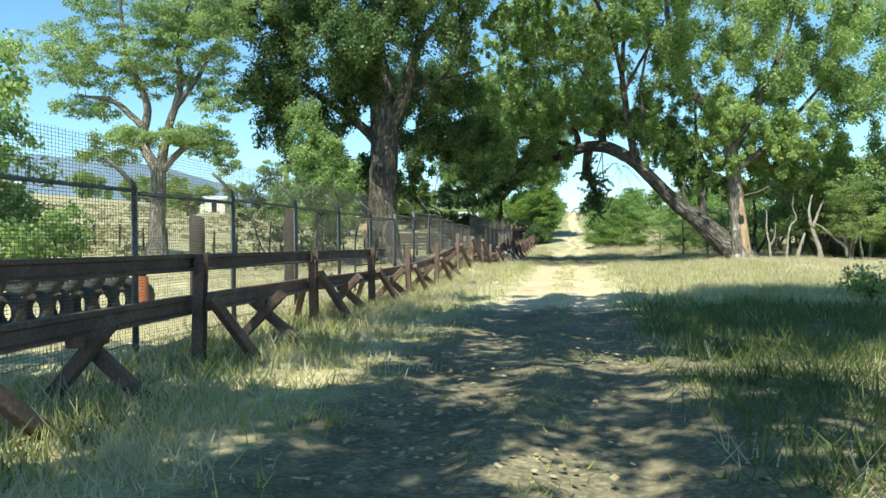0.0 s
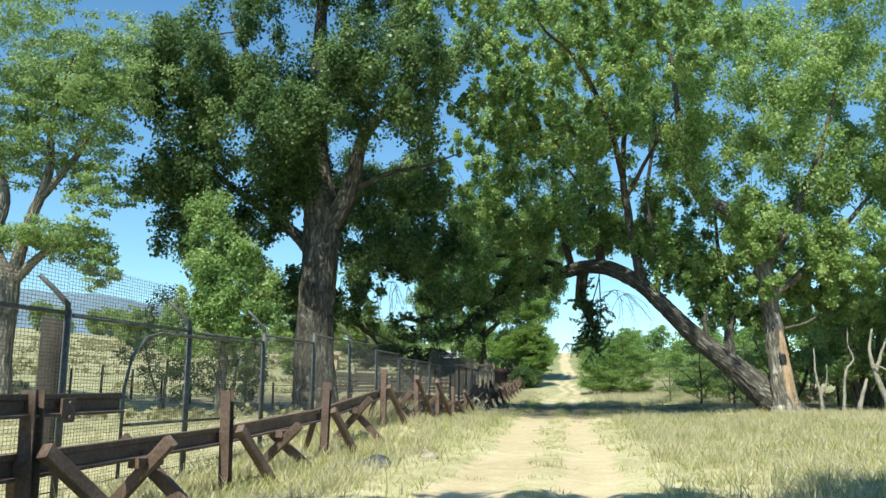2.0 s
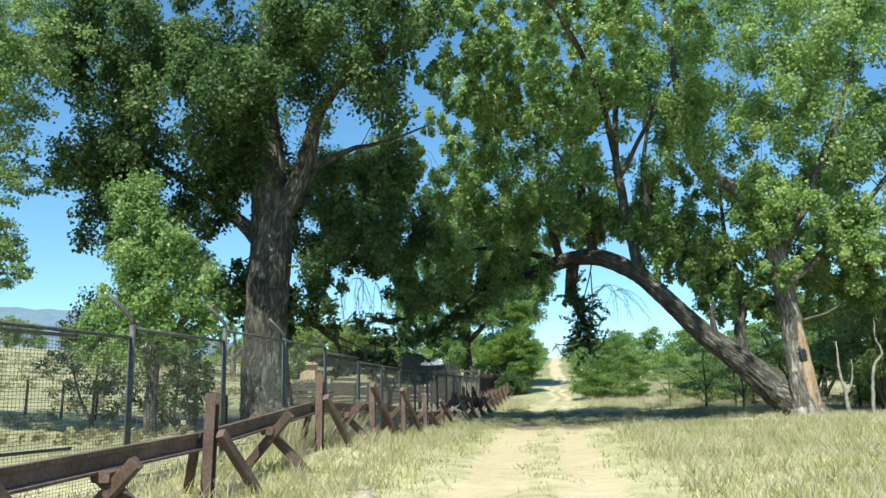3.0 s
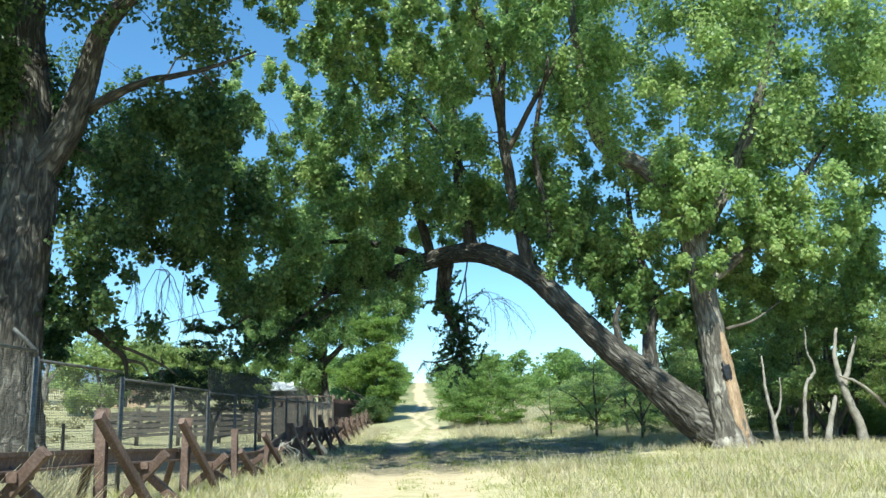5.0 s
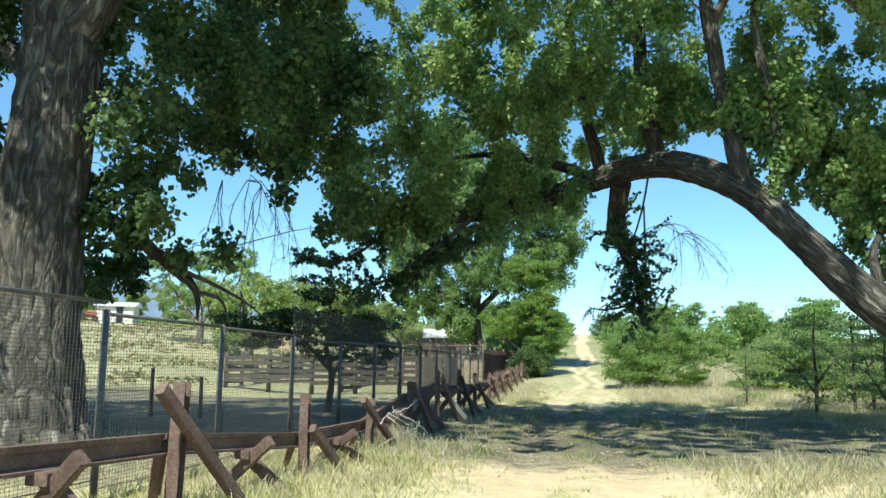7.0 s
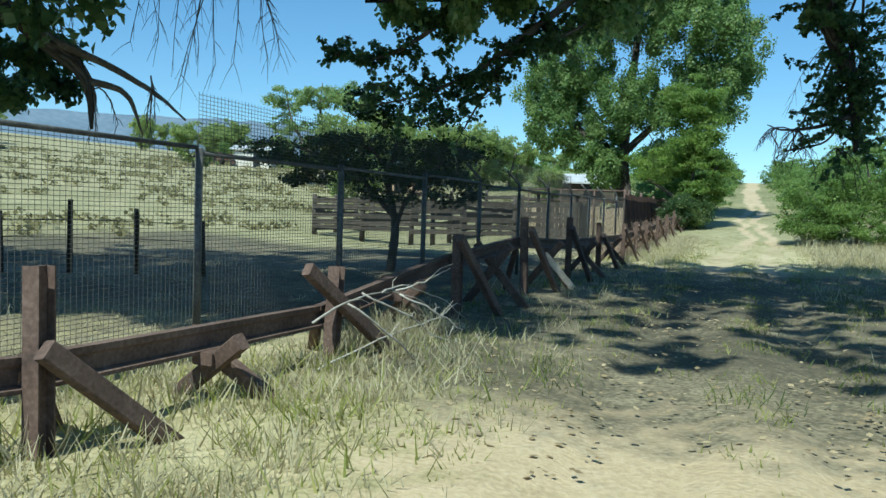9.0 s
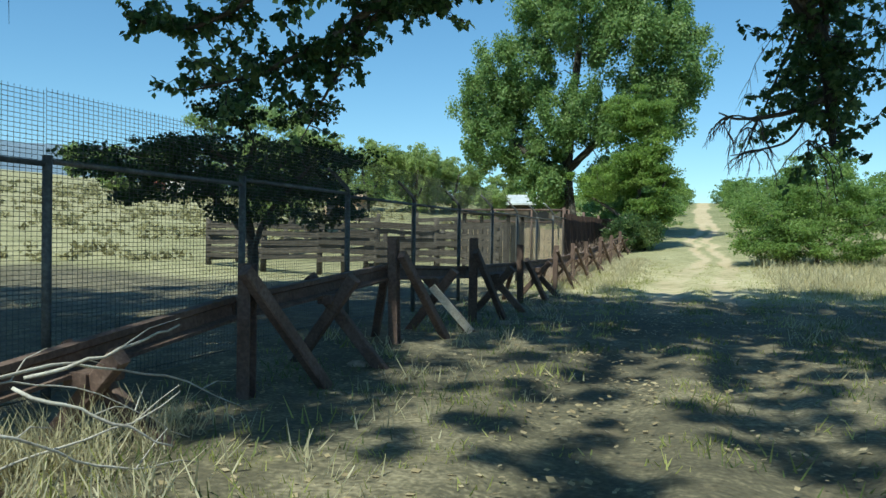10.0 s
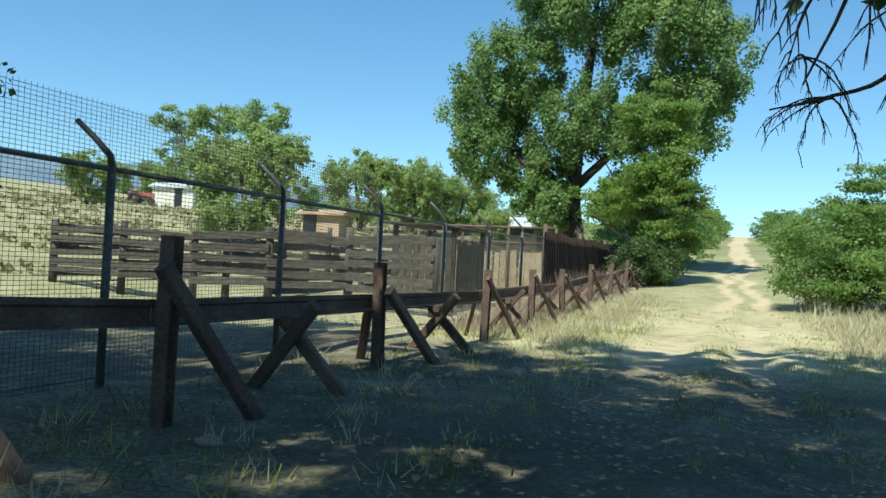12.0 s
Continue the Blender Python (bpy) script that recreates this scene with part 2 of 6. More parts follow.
def ground_material():
    """Dry pasture and bare tan earth, mixed by the bare-earth share kept on the ground's vertices."""
    m, n, l = nodes_of("dry_pasture_earth")
    b = n["Principled BSDF"]
    geo = n.new("ShaderNodeNewGeometry")
    at = n.new("ShaderNodeAttribute")
    at.attribute_name = "earth"

    def noise_of(scale, detail=6):
        t = n.new("ShaderNodeTexNoise")
        t.inputs["Scale"].default_value, t.inputs["Detail"].default_value = scale, detail
        l.new(geo.outputs["Position"], t.inputs["Vector"])
        return t.outputs[0]

    wide, mid, fine = noise_of(0.35), noise_of(2.6), noise_of(22)
    grass = ramp_of(n, [(0.34, (0.2, 0.18, 0.08)), (0.48, (0.39, 0.34, 0.185)), (0.6, (0.53, 0.46, 0.29))])
    earth = ramp_of(n, [(0.3, (0.33, 0.25, 0.148)), (0.5, (0.48, 0.38, 0.24)), (0.7, (0.61, 0.51, 0.36))])

    def blend(a, c, w):
        t = n.new("ShaderNodeMath")
        t.operation = "MULTIPLY_ADD"
        t.inputs[1].default_value = w
        l.new(a, t.inputs[0])
        s = n.new("ShaderNodeMath")
        s.operation = "MULTIPLY"
        s.inputs[1].default_value = 1 - w
        l.new(c, s.inputs[0])
        l.new(s.outputs[0], t.inputs[2])
        return t.outputs[0]

    tone = blend(blend(wide, mid, 0.5), fine, 0.6)
    l.new(tone, grass.inputs[0])
    l.new(tone, earth.inputs[0])
    edge = n.new("ShaderNodeMath")
    edge.operation = "MULTIPLY_ADD"
    edge.inputs[1].default_value = 1.1
    l.new(mid, edge.inputs[0])
    edge.inputs[2].default_value = -0.55
    add = n.new("ShaderNodeMath")
    add.operation = "ADD"
    add.use_clamp = True
    l.new(at.outputs["Fac"], add.inputs[0])
    l.new(edge.outputs[0], add.inputs[1])
    step = ramp_of(n, [(0.3, (0, 0, 0)), (0.62, (1, 1, 1))])
    l.new(add.outputs[0], step.inputs[0])
    mx = n.new("ShaderNodeMix")
    mx.data_type = "RGBA"
    l.new(step.outputs[0], mx.inputs["Factor"])
    l.new(grass.outputs[0], mx.inputs[6])
    l.new(earth.outputs[0], mx.inputs[7])
    # Dark soil under the trees carries their shade in its colour, besides litter.
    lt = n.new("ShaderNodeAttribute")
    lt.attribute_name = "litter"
    shade_soil = ramp_of(n, [(0.36, (0.05, 0.044, 0.028)), (0.5, (0.115, 0.1, 0.062)), (0.64, (0.31, 0.265, 0.17))])
    l.new(tone, shade_soil.inputs[0])
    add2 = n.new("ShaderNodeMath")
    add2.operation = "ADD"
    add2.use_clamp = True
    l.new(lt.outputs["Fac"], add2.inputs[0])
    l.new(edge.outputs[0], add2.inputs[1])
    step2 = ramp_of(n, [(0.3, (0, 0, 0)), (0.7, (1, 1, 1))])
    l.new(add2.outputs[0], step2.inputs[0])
    ol = n.new("ShaderNodeAttribute")
    ol.attribute_name = "scrub"
    olive = ramp_of(n, [(0.36, (0.1, 0.11, 0.045)), (0.5, (0.2, 0.2, 0.09)), (0.64, (0.36, 0.33, 0.18))])
    l.new(tone, olive.inputs[0])
    mx3 = n.new("ShaderNodeMix")
    mx3.data_type = "RGBA"
    l.new(ol.outputs["Fac"], mx3.inputs["Factor"])
    l.new(mx.outputs[2], mx3.inputs[6])
    l.new(olive.outputs[0], mx3.inputs[7])
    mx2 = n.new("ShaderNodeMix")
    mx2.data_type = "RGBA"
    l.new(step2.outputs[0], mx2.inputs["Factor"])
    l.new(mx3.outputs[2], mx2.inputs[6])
    l.new(shade_soil.outputs[0], mx2.inputs[7])
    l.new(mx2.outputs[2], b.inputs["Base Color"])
    b.inputs["Roughness"].default_value = 0.97
    bp = n.new("ShaderNodeBump")
    bp.inputs["Strength"].default_value, bp.inputs["Distance"].default_value = 0.6, 0.05
    l.new(blend(mid, fine, 0.5), bp.inputs["Height"])
    l.new(bp.outputs[0], b.inputs["Normal"])
    return m


EARTH = ground_material()


# ---- mesh helpers ----
def mesh_from(name, verts, faces, mats, smooth=False, slots=None):
    me = bpy.data.meshes.new(name)
    me.from_pydata([tuple(v) for v in verts], [], faces)
    for m in mats if isinstance(mats, (list, tuple)) else [mats]:
        me.materials.append(m)
    if slots is not None:
        me.polygons.foreach_set("material_index", slots)
    if smooth:
        me.polygons.foreach_set("use_smooth", [True] * len(me.polygons))
    me.update()
    return me


def quads_mesh(name, v, mat):
    """One mesh of loose four-cornered pieces; v is an array of pieces x 4 x 3."""
    count = len(v)
    me = bpy.data.meshes.new(name)
    me.vertices.add(count * 4)
    me.vertices.foreach_set("co", v.reshape(-1).astype(np.float32))
    me.loops.add(count * 4)
    me.loops.foreach_set("vertex_index", np.arange(count * 4, dtype=np.int32))
    me.polygons.add(count)
    me.polygons.foreach_set("loop_start", np.arange(0, count * 4, 4, dtype=np.int32))
    me.materials.append(mat)
    me.update(calc_edges=True)
    me.validate()
    return me


def thing(name, x, y, z, label, category, group="", kind=""):
    e = new(name)
    e.location = (x, y, z)
    e.empty_display_size = 0.2
    return tagged(e, label, category, group, kind)


def child(name, me, parent, label=""):
    """A mesh as one part of a thing; its points are given in the parent's own space."""
    ob = new(name, me)
    ob.parent = parent
    return tagged(ob, label)


class Shape:
    """Collects boxes and tubes of one part."""

    def __init__(self):
        self.v, self.f = [], []

    def box(self, a, b, width, depth, up=(0, 0, 1), chamfer=0.12):
        """A bar from a to b with a cross-section of width x depth and chamfered long edges."""
        a, b = Vector(a), Vector(b)
        d = (b - a).normalized()
        side = d.cross(Vector(up))
        if side.length < 1e-4:
            side = d.cross(Vector((0, 1, 0)))
        side.normalize()
        top = side.cross(d).normalized()
        c = chamfer * min(width, depth)
        w, h = width / 2, depth / 2
        ring = [(w - c, -h), (w, -h + c), (w, h - c), (w - c, h), (-w + c, h), (-w, h - c), (-w, -h + c), (-w + c, -h)]
        i = len(self.v)
        for p in (a, b):
            self.v += [p + side * s + top * t for s, t in ring]
        k = len(ring)
        self.f += [(i + j, i + (j + 1) % k, i + k + (j + 1) % k, i + k + j) for j in range(k)]
        self.f += [tuple(i + k - 1 - j for j in range(k)), tuple(i + k + j for j in range(k))]
        return self

    def profile(self, a, b, ring, up=(0, 0, 1)):
        """Sweeps a closed cross-section straight from a to b."""
        a, b = Vector(a), Vector(b)
        d = (b - a).normalized()
        side = d.cross(Vector(up)).normalized()
        top = side.cross(d).normalized()
        i, k = len(self.v), len(ring)
        for p in (a, b):
            self.v += [p + side * s + top * t for s, t in ring]
        self.f += [(i + j, i + (j + 1) % k, i + k + (j + 1) % k, i + k + j) for j in range(k)]
        self.f += [tuple(i + k - 1 - j for j in range(k)), tuple(i + k + j for j in range(k))]
        return self

    def tube(self, pts, radii, sides=8, rough=0.0, rnd=None, cap=True, ridges=0.0):
        pts = [Vector(p) for p in pts]
        n = len(pts)
        if not isinstance(radii, (list, tuple)):
            radii = [radii] * n
        i = len(self.v)
        ref = Vector((0.31, 0.17, 0.93)) if abs((pts[-1] - pts[0]).normalized().z) < 0.8 else Vector((0.2, 0.95, 0.1))
        along = 0.0
        for j, p in enumerate(pts):
            d = (pts[min(j + 1, n - 1)] - pts[max(j - 1, 0)]).normalized()
            s = d.cross(ref)
            if s.length < 0.05:
                s = d.cross(Vector((1, 0, 0)))
            s.normalize()
            t = s.cross(d)
            along += (p - pts[j - 1]).length if j else 0.0
            for q in range(sides):
                a = 2 * math.pi * q / sides
                r = radii[j] * (1 + (rnd.uniform(-rough, rough) if rough else 0))
                if ridges:
                    w = Vector((math.cos(a), math.sin(a), 0))
                    r *= 1 + 0.1 * noise.noise(w * 1.2 + Vector((0, 0, along * 0.5))) + ridges * (0.5 - abs(noise.noise(w * 6.5 + Vector((0, 0, along * 0.55)))) * 2)
                self.v.append(p + (s * math.cos(a) + t * math.sin(a)) * r)
        for j in range(n - 1):
            for q in range(sides):
                a, b = i + j * sides + q, i + j * sides + (q + 1) % sides
                self.f.append((a, b, b + sides, a + sides))
        if cap:
            self.f.append(tuple(i + sides - 1 - q for q in range(sides)))
            self.f.append(tuple(i + (n - 1) * sides + q for q in range(sides)))
        return self

    def mesh(self, name, mat, smooth=False):
        return mesh_from(name, self.v, self.f, mat, smooth)


def smooth_line(pts, per=5):
    """A Catmull-Rom line through the points (x, y, z, radius)."""
    p = [np.array(q, float) for q in pts]
    p = [2 * p[0] - p[1]] + p + [2 * p[-1] - p[-2]]
    out = []
    for i in range(1, len(p) - 2):
        for s in range(per):
            u = s / per
            out.append(0.5 * (2 * p[i] + (p[i + 1] - p[i - 1]) * u + (2 * p[i - 1] - 5 * p[i] + 4 * p[i + 1] - p[i + 2]) * u * u
                              + (3 * p[i] - p[i - 1] - 3 * p[i + 1] + p[i + 2]) * u ** 3))
    out.append(p[-2])
    return np.array(out)


# ---- the lie of the land ----
def smoothstep(a, b, v):
    u = np.clip((v - a) / (b - a), 0, 1)
    return u * u * (3 - 2 * u)


def land(x, y):
    """Height of the ground: level along the track, rising to a crest ahead, to a slope on one side and to a low bank on the other."""
    x, y = np.asarray(x, float), np.asarray(y, float)
    ahead = 7.0 * smoothstep(60, 178, y) - 6 * smoothstep(182, 420, y)
    slope = 0.085 * np.clip(-x - 15, 0, 260) + 0.0004 * np.clip(-x - 15, 0, 40) ** 2
    slope = slope * smoothstep(-120, 40, y)
    bank = 0.12 * smoothstep(3.5, 9, x) * smoothstep(22, 40, y) * (1 - smoothstep(70, 95, y))
    right = 0.03 * np.clip(x - 25, 0, 300)
    bumps = 0.05 * np.sin(x * 0.9 + 1.3 * np.sin(y * 0.31)) * np.sin(y * 0.53) * smoothstep(1.5, 4, abs(x))
    berm = 0.33 * np.exp(-((y - 30.5) / 4.6) ** 2) * smoothstep(-2.0, -3.8, x) * smoothstep(-12, -7, x)
    return berm + np.maximum(ahead, 0) * (1 - 0.6 * smoothstep(10, 60, -x - 4) - 0.3 * smoothstep(10, 60, x + 4)) + slope + bank + right + bumps


def ground_at(x, y):
    return float(land(x, y))


def track_bend(y):
    """The track's middle, winding a little where it climbs the hill."""
    y = np.asarray(y, float)
    at = [70, 76, 80, 82.5, 87.6, 90.6, 93.2, 98, 103, 111, 121, 128, 136, 150]
    bend = [0, 0.45, 0.75, 0.85, -0.05, 0.4, -0.35, 0.3, 0.52, 0.42, 0.08, -0.1, 0.15, 0.2]
    return sum(np.interp(y + k, at, bend) for k in (-1.2, -0.4, 0.4, 1.2)) / 4


def build_ground():
    fine_x = np.arange(-9, 12.01, 0.22)
    left = -9 - np.cumsum(np.geomspace(0.3, 130, 44))
    right = 12 + np.cumsum(np.geomspace(0.3, 130, 44))
    xs = np.concatenate([left[::-1], fine_x, right])
    fine_y = np.arange(-8, 132, 0.4)
    ys = np.concatenate([(-8 - np.cumsum(np.geomspace(0.6, 120, 26)))[::-1], fine_y, 132 + np.cumsum(np.geomspace(0.5, 120, 56))])
    gx, gy = np.meshgrid(xs, ys)
    gz = land(gx, gy)
    u = gx - track_bend(gy) + 0.12 * np.sin(gy * 0.4) + 0.08 * np.sin(gy * 1.3)
    hill = smoothstep(74, 80, gy)
    rut_l = 1 - smoothstep(0.38 - 0.2 * hill, 0.62 - 0.3 * hill, abs(u + 1.15 - 0.28 * hill))
    rut_r = 1 - smoothstep(0.28 - 0.1 * hill, 0.52 - 0.2 * hill, abs(u - 0.35 + 0.32 * hill))
    ruts = np.maximum(rut_l, rut_r)
    crown = (0.38 - 0.38 * smoothstep(61, 65, gy)) * (1 - smoothstep(0.2, 1.6, abs(u + 0.4)))
    near = 0.42 * (1 - smoothstep(1.6, 3.8, abs(u - 0.3))) * (1 - smoothstep(15, 20, gy))
    patch = 0.7 * (1 - smoothstep(2.2, 4.6, abs(u - 0.6))) * smoothstep(37, 42, gy) * (1 - smoothstep(57, 63, gy))
    climb = (1 - smoothstep(0.4, 0.85, abs(u + 0.4) - 0.12 * smoothstep(125, 150, gy))) * smoothstep(103, 112, gy) * 0.9
    earth = np.clip(np.maximum.reduce([ruts * (0.95 - 0.5 * smoothstep(61, 65, gy) * (1 - smoothstep(73, 78, gy))), crown, near, patch, climb]), 0, 1)
    earth = np.maximum(earth, 0.42 * smoothstep(-14, -40, gx))
    gz = gz - 0.07 * ruts * (1 - smoothstep(90, 130, gy))
    h, w = gx.shape
    idx = np.arange(h * w).reshape(h, w)
    faces = np.stack([idx[:-1, :-1], idx[:-1, 1:], idx[1:, 1:], idx[1:, :-1]], -1).reshape(-1, 4)
    me = mesh_from("ground", np.stack([gx, gy, gz], -1).reshape(-1, 3).tolist(), faces.tolist(), EARTH, True)
    at = me.attributes.new("earth", "FLOAT", "POINT")
    at.data.foreach_set("value", earth.reshape(-1).astype(np.float32))
    # Litter mask laid where the crowns shade the ground; it also paints that shade.
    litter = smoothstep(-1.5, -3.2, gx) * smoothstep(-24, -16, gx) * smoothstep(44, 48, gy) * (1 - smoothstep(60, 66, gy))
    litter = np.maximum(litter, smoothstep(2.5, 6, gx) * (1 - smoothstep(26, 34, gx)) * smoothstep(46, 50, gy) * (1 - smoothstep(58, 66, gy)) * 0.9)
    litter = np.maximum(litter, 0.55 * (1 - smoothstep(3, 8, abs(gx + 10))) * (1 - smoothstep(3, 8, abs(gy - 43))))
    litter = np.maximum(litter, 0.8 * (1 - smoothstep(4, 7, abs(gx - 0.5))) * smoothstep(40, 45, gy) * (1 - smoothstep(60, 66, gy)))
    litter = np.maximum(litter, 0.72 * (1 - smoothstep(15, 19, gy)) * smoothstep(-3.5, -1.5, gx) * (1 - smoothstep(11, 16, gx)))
    scrub = (0.62 * smoothstep(70, 82, gy) + 0.3 * smoothstep(95, 120, gy)) * smoothstep(-60, -20, gx) * (1 - np.clip(1.3 * np.maximum(ruts * hill, climb), 0, 1))
    scrub = np.maximum(scrub, 0.58 * smoothstep(-7, -11, gx) * smoothstep(24, 36, gy))
    at = me.attributes.new("scrub", "FLOAT", "POINT")
    at.data.foreach_set("value", scrub.reshape(-1).astype(np.float32))
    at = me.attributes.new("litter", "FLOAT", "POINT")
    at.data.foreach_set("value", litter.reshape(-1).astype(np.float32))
    return tagged(new("ground", me), "dry pasture with a two-rut dirt track climbing a hill", "ground", kind="structure")


build_ground()


# ---- trees ----
def leaves_of(rng, centres, radii, per, size, droop=0.3, squash=(1, 1, 0.8)):
    """Leaf quads scattered in clumps: the arrays hold one row a clump."""
    share = np.maximum(12, per * np.minimum(1.25, (radii / 0.55) ** 1.2)).astype(int)
    c = np.repeat(centres, share, 0)
    r = np.repeat(radii, share, 0)
    total = len(c)
    d = rng.normal(size=(total, 3))
    d /= np.linalg.norm(d, axis=1)[:, None]
    p = c + d * (r * rng.uniform(0.1, 1.0, total) ** 0.75)[:, None] * np.array(squash)
    axis = rng.normal(size=(total, 3))
    axis[:, 2] -= droop * 2.2
    axis /= np.linalg.norm(axis, axis=1)[:, None]
    nrm = rng.normal(size=(total, 3)) * 0.6 + d * 0.75
    nrm[:, 2] += 0.9
    side = np.cross(axis, nrm)
    side /= np.linalg.norm(side, axis=1)[:, None] + 1e-6
    nn = np.cross(side, axis)
    length = (size * rng.uniform(0.65, 1.35, total))[:, None]
    width = length * rng.uniform(0.36, 0.5, total)[:, None]
    mid = p + axis * length * 0.45 + nn * length * 0.12
    return np.stack([p, mid + side * width, p + axis * length, mid - side * width], 1)


def clump_points(rng, cloud):
    cx, cy, cz, rx, ry, rz, count, radius = cloud
    d = rng.normal(size=(count, 3))
    d /= np.linalg.norm(d, axis=1)[:, None]
    p = d * (rng.uniform(0.12, 1.0, count) ** 0.45)[:, None] * np.array((rx, ry, rz)) + np.array((cx, cy, cz))
    return p, radius * rng.uniform(0.55, 1.35, count)


def make_tree(name, label, category, base, limbs, clouds, leaf_mat, bark, seed, per=110, leaf=0.15, droop=0.35, squash=(1, 1, 0.8), group="", branch_share=0.7, rough=0.07, airy=-0.1, clumpy=1.0, holes=()):
    """A tree: limbs are (part name, [(x, y, z, radius), ...]) in metres from the base; clouds are the masses of the crown."""
    rng = np.random.default_rng(seed)
    rnd = random.Random(seed)
    t = thing(name, *base, label, category, group)
    nodes = []
    for part_name, pts in limbs:
        thick = pts[0][3] > 0.25
        line = smooth_line(pts, 16 if thick else 6)
        k = len(line)
        jitter = np.array([[rnd.uniform(-1, 1) * (0.02 if thick else 0.12) * q[3] for _ in range(3)] for q in line])
        jitter[0] = 0
        xyz = line[:, :3] + jitter
        s = Shape().tube(xyz.tolist(), [max(0.012, float(q)) for q in line[:, 3]], 56 if thick else 12 if pts[0][3] > 0.15 else 7, 0.012 if thick else rough, rnd, True, 0.13 if thick else 0.0)
        me = s.mesh(part_name, bark if pts[0][3] > 0.125 else TWIG, True)
        sides = len(me.vertices) // k
        along = np.concatenate([[0], np.cumsum(np.linalg.norm(np.diff(xyz, axis=0), axis=1))]) + seed
        turn = np.arange(sides) * 2 * math.pi / sides
        girth = max(0.1, float(np.mean(line[:, 3])))
        co = np.stack([np.tile(np.cos(turn), k) * girth, np.tile(np.sin(turn), k) * girth, np.repeat(along, sides)], 1)
        me.attributes.new("bark", "FLOAT_VECTOR", "POINT").data.foreach_set("vector", co.reshape(-1).astype(np.float32))
        child(part_name, me, t)
        nodes += [(xyz[i], float(line[i, 3])) for i in range(k // 3 if part_name == "trunk" else 1, k)]
    node_xyz = np.array([q[0] for q in nodes])
    node_r = np.array([q[1] for q in nodes])
    cents, rads = [], []
    for cl in clouds:
        p, r = clump_points(rng, cl)
        cents.append(p)
        rads.append(r)
    cents, rads = np.concatenate(cents), np.concatenate(rads)
    whole = (rng.random(len(cents)) < clumpy) | (rads < 0.3)
    cents, rads = cents[whole], rads[whole]
    gaps = np.array([noise.noise(Vector(c) * 0.5 + Vector((seed, 0, 0))) + 0.5 * noise.noise(Vector(c) * 1.3) for c in cents])
    keep = (cents[:, 2] > 0.15) & ((gaps > airy) | (rads < 0.33))
    # Holes are cut where sun patches should reach the ground.
    for hx, hy, ha, hb in holes:
        keep &= ((cents[:, 0] - hx) / ha) ** 2 + ((cents[:, 1] - hy) / hb) ** 2 > 1
    cents, rads = cents[keep], rads[keep]
    twigs = Shape()
    order = np.argsort(np.min(np.linalg.norm(cents[:, None] - node_xyz[None], axis=2), axis=1))
    grown, grown_r = node_xyz.copy(), np.minimum(node_r, 0.12) * 0.6
    for i in order:
        if rnd.random() > branch_share:
            continue
        c = cents[i]
        dist = np.linalg.norm(grown - c, axis=1)
        j = int(np.argmin(dist))
        a = grown[j]
        r0 = max(0.012, min(grown_r[j], 0.018 + 0.016 * dist[j]))
        m = (a + c) / 2 + rng.normal(size=3) * 0.1 * dist[j] + np.array((0, 0, 0.08 * dist[j]))
        twigs.tube([a, m, c], [r0, r0 * 0.7, r0 * 0.35], 4, cap=False)
        grown = np.vstack([grown, m, c])
        grown_r = np.append(grown_r, [r0 * 0.7, r0 * 0.45])
    tagged(child("branchwork", twigs.mesh("branchwork", TWIG, True), t), kind="stuff")
    child("crown", quads_mesh("crown", leaves_of(rng, cents, rads, per / clumpy ** 0.9, leaf, droop, squash), leaf_mat), t)
    return t


def twig_spray(tree, anchor, count, length, spread, seed, droop=1.0, r=0.012):
    """Bare drooping twigs that hang from one place of a tree, each with side shoots."""
    rnd = random.Random(seed)
    base = tree.matrix_basis.translation
    a = Vector(anchor) - Vector(base)
    for _ in range(count):
        s = Shape()
        d = Vector((rnd.uniform(-1, 1) * spread, rnd.uniform(-1, 1) * spread, rnd.uniform(-0.5, 0.3) * droop))
        pts, p = [a.copy()], a.copy()
        n = 7
        for i in range(n):
            d = d * 0.88 + Vector((rnd.uniform(-0.12, 0.12), rnd.uniform(-0.12, 0.12), -0.16 * droop))
            p = p + d.normalized() * length / n
            pts.append(p.copy())
            if i > 0:
                for _ in range(2):
                    e = d.normalized() * 0.4 + Vector((rnd.uniform(-0.6, 0.6), rnd.uniform(-0.6, 0.6), rnd.uniform(-0.9, 0.1)))
                    s.tube([p, p + e * 0.16 * length * 0.5, p + e * 0.16 * length + Vector((0, 0, -0.05))], [r * 0.5, r * 0.4, r * 0.25], 4, cap=False)
        s.tube(pts, [r * (1.3 - i / (n + 1)) for i in range(n + 1)], 5, cap=False)
        child("twig", s.mesh("twig", TWIG, True), tree)


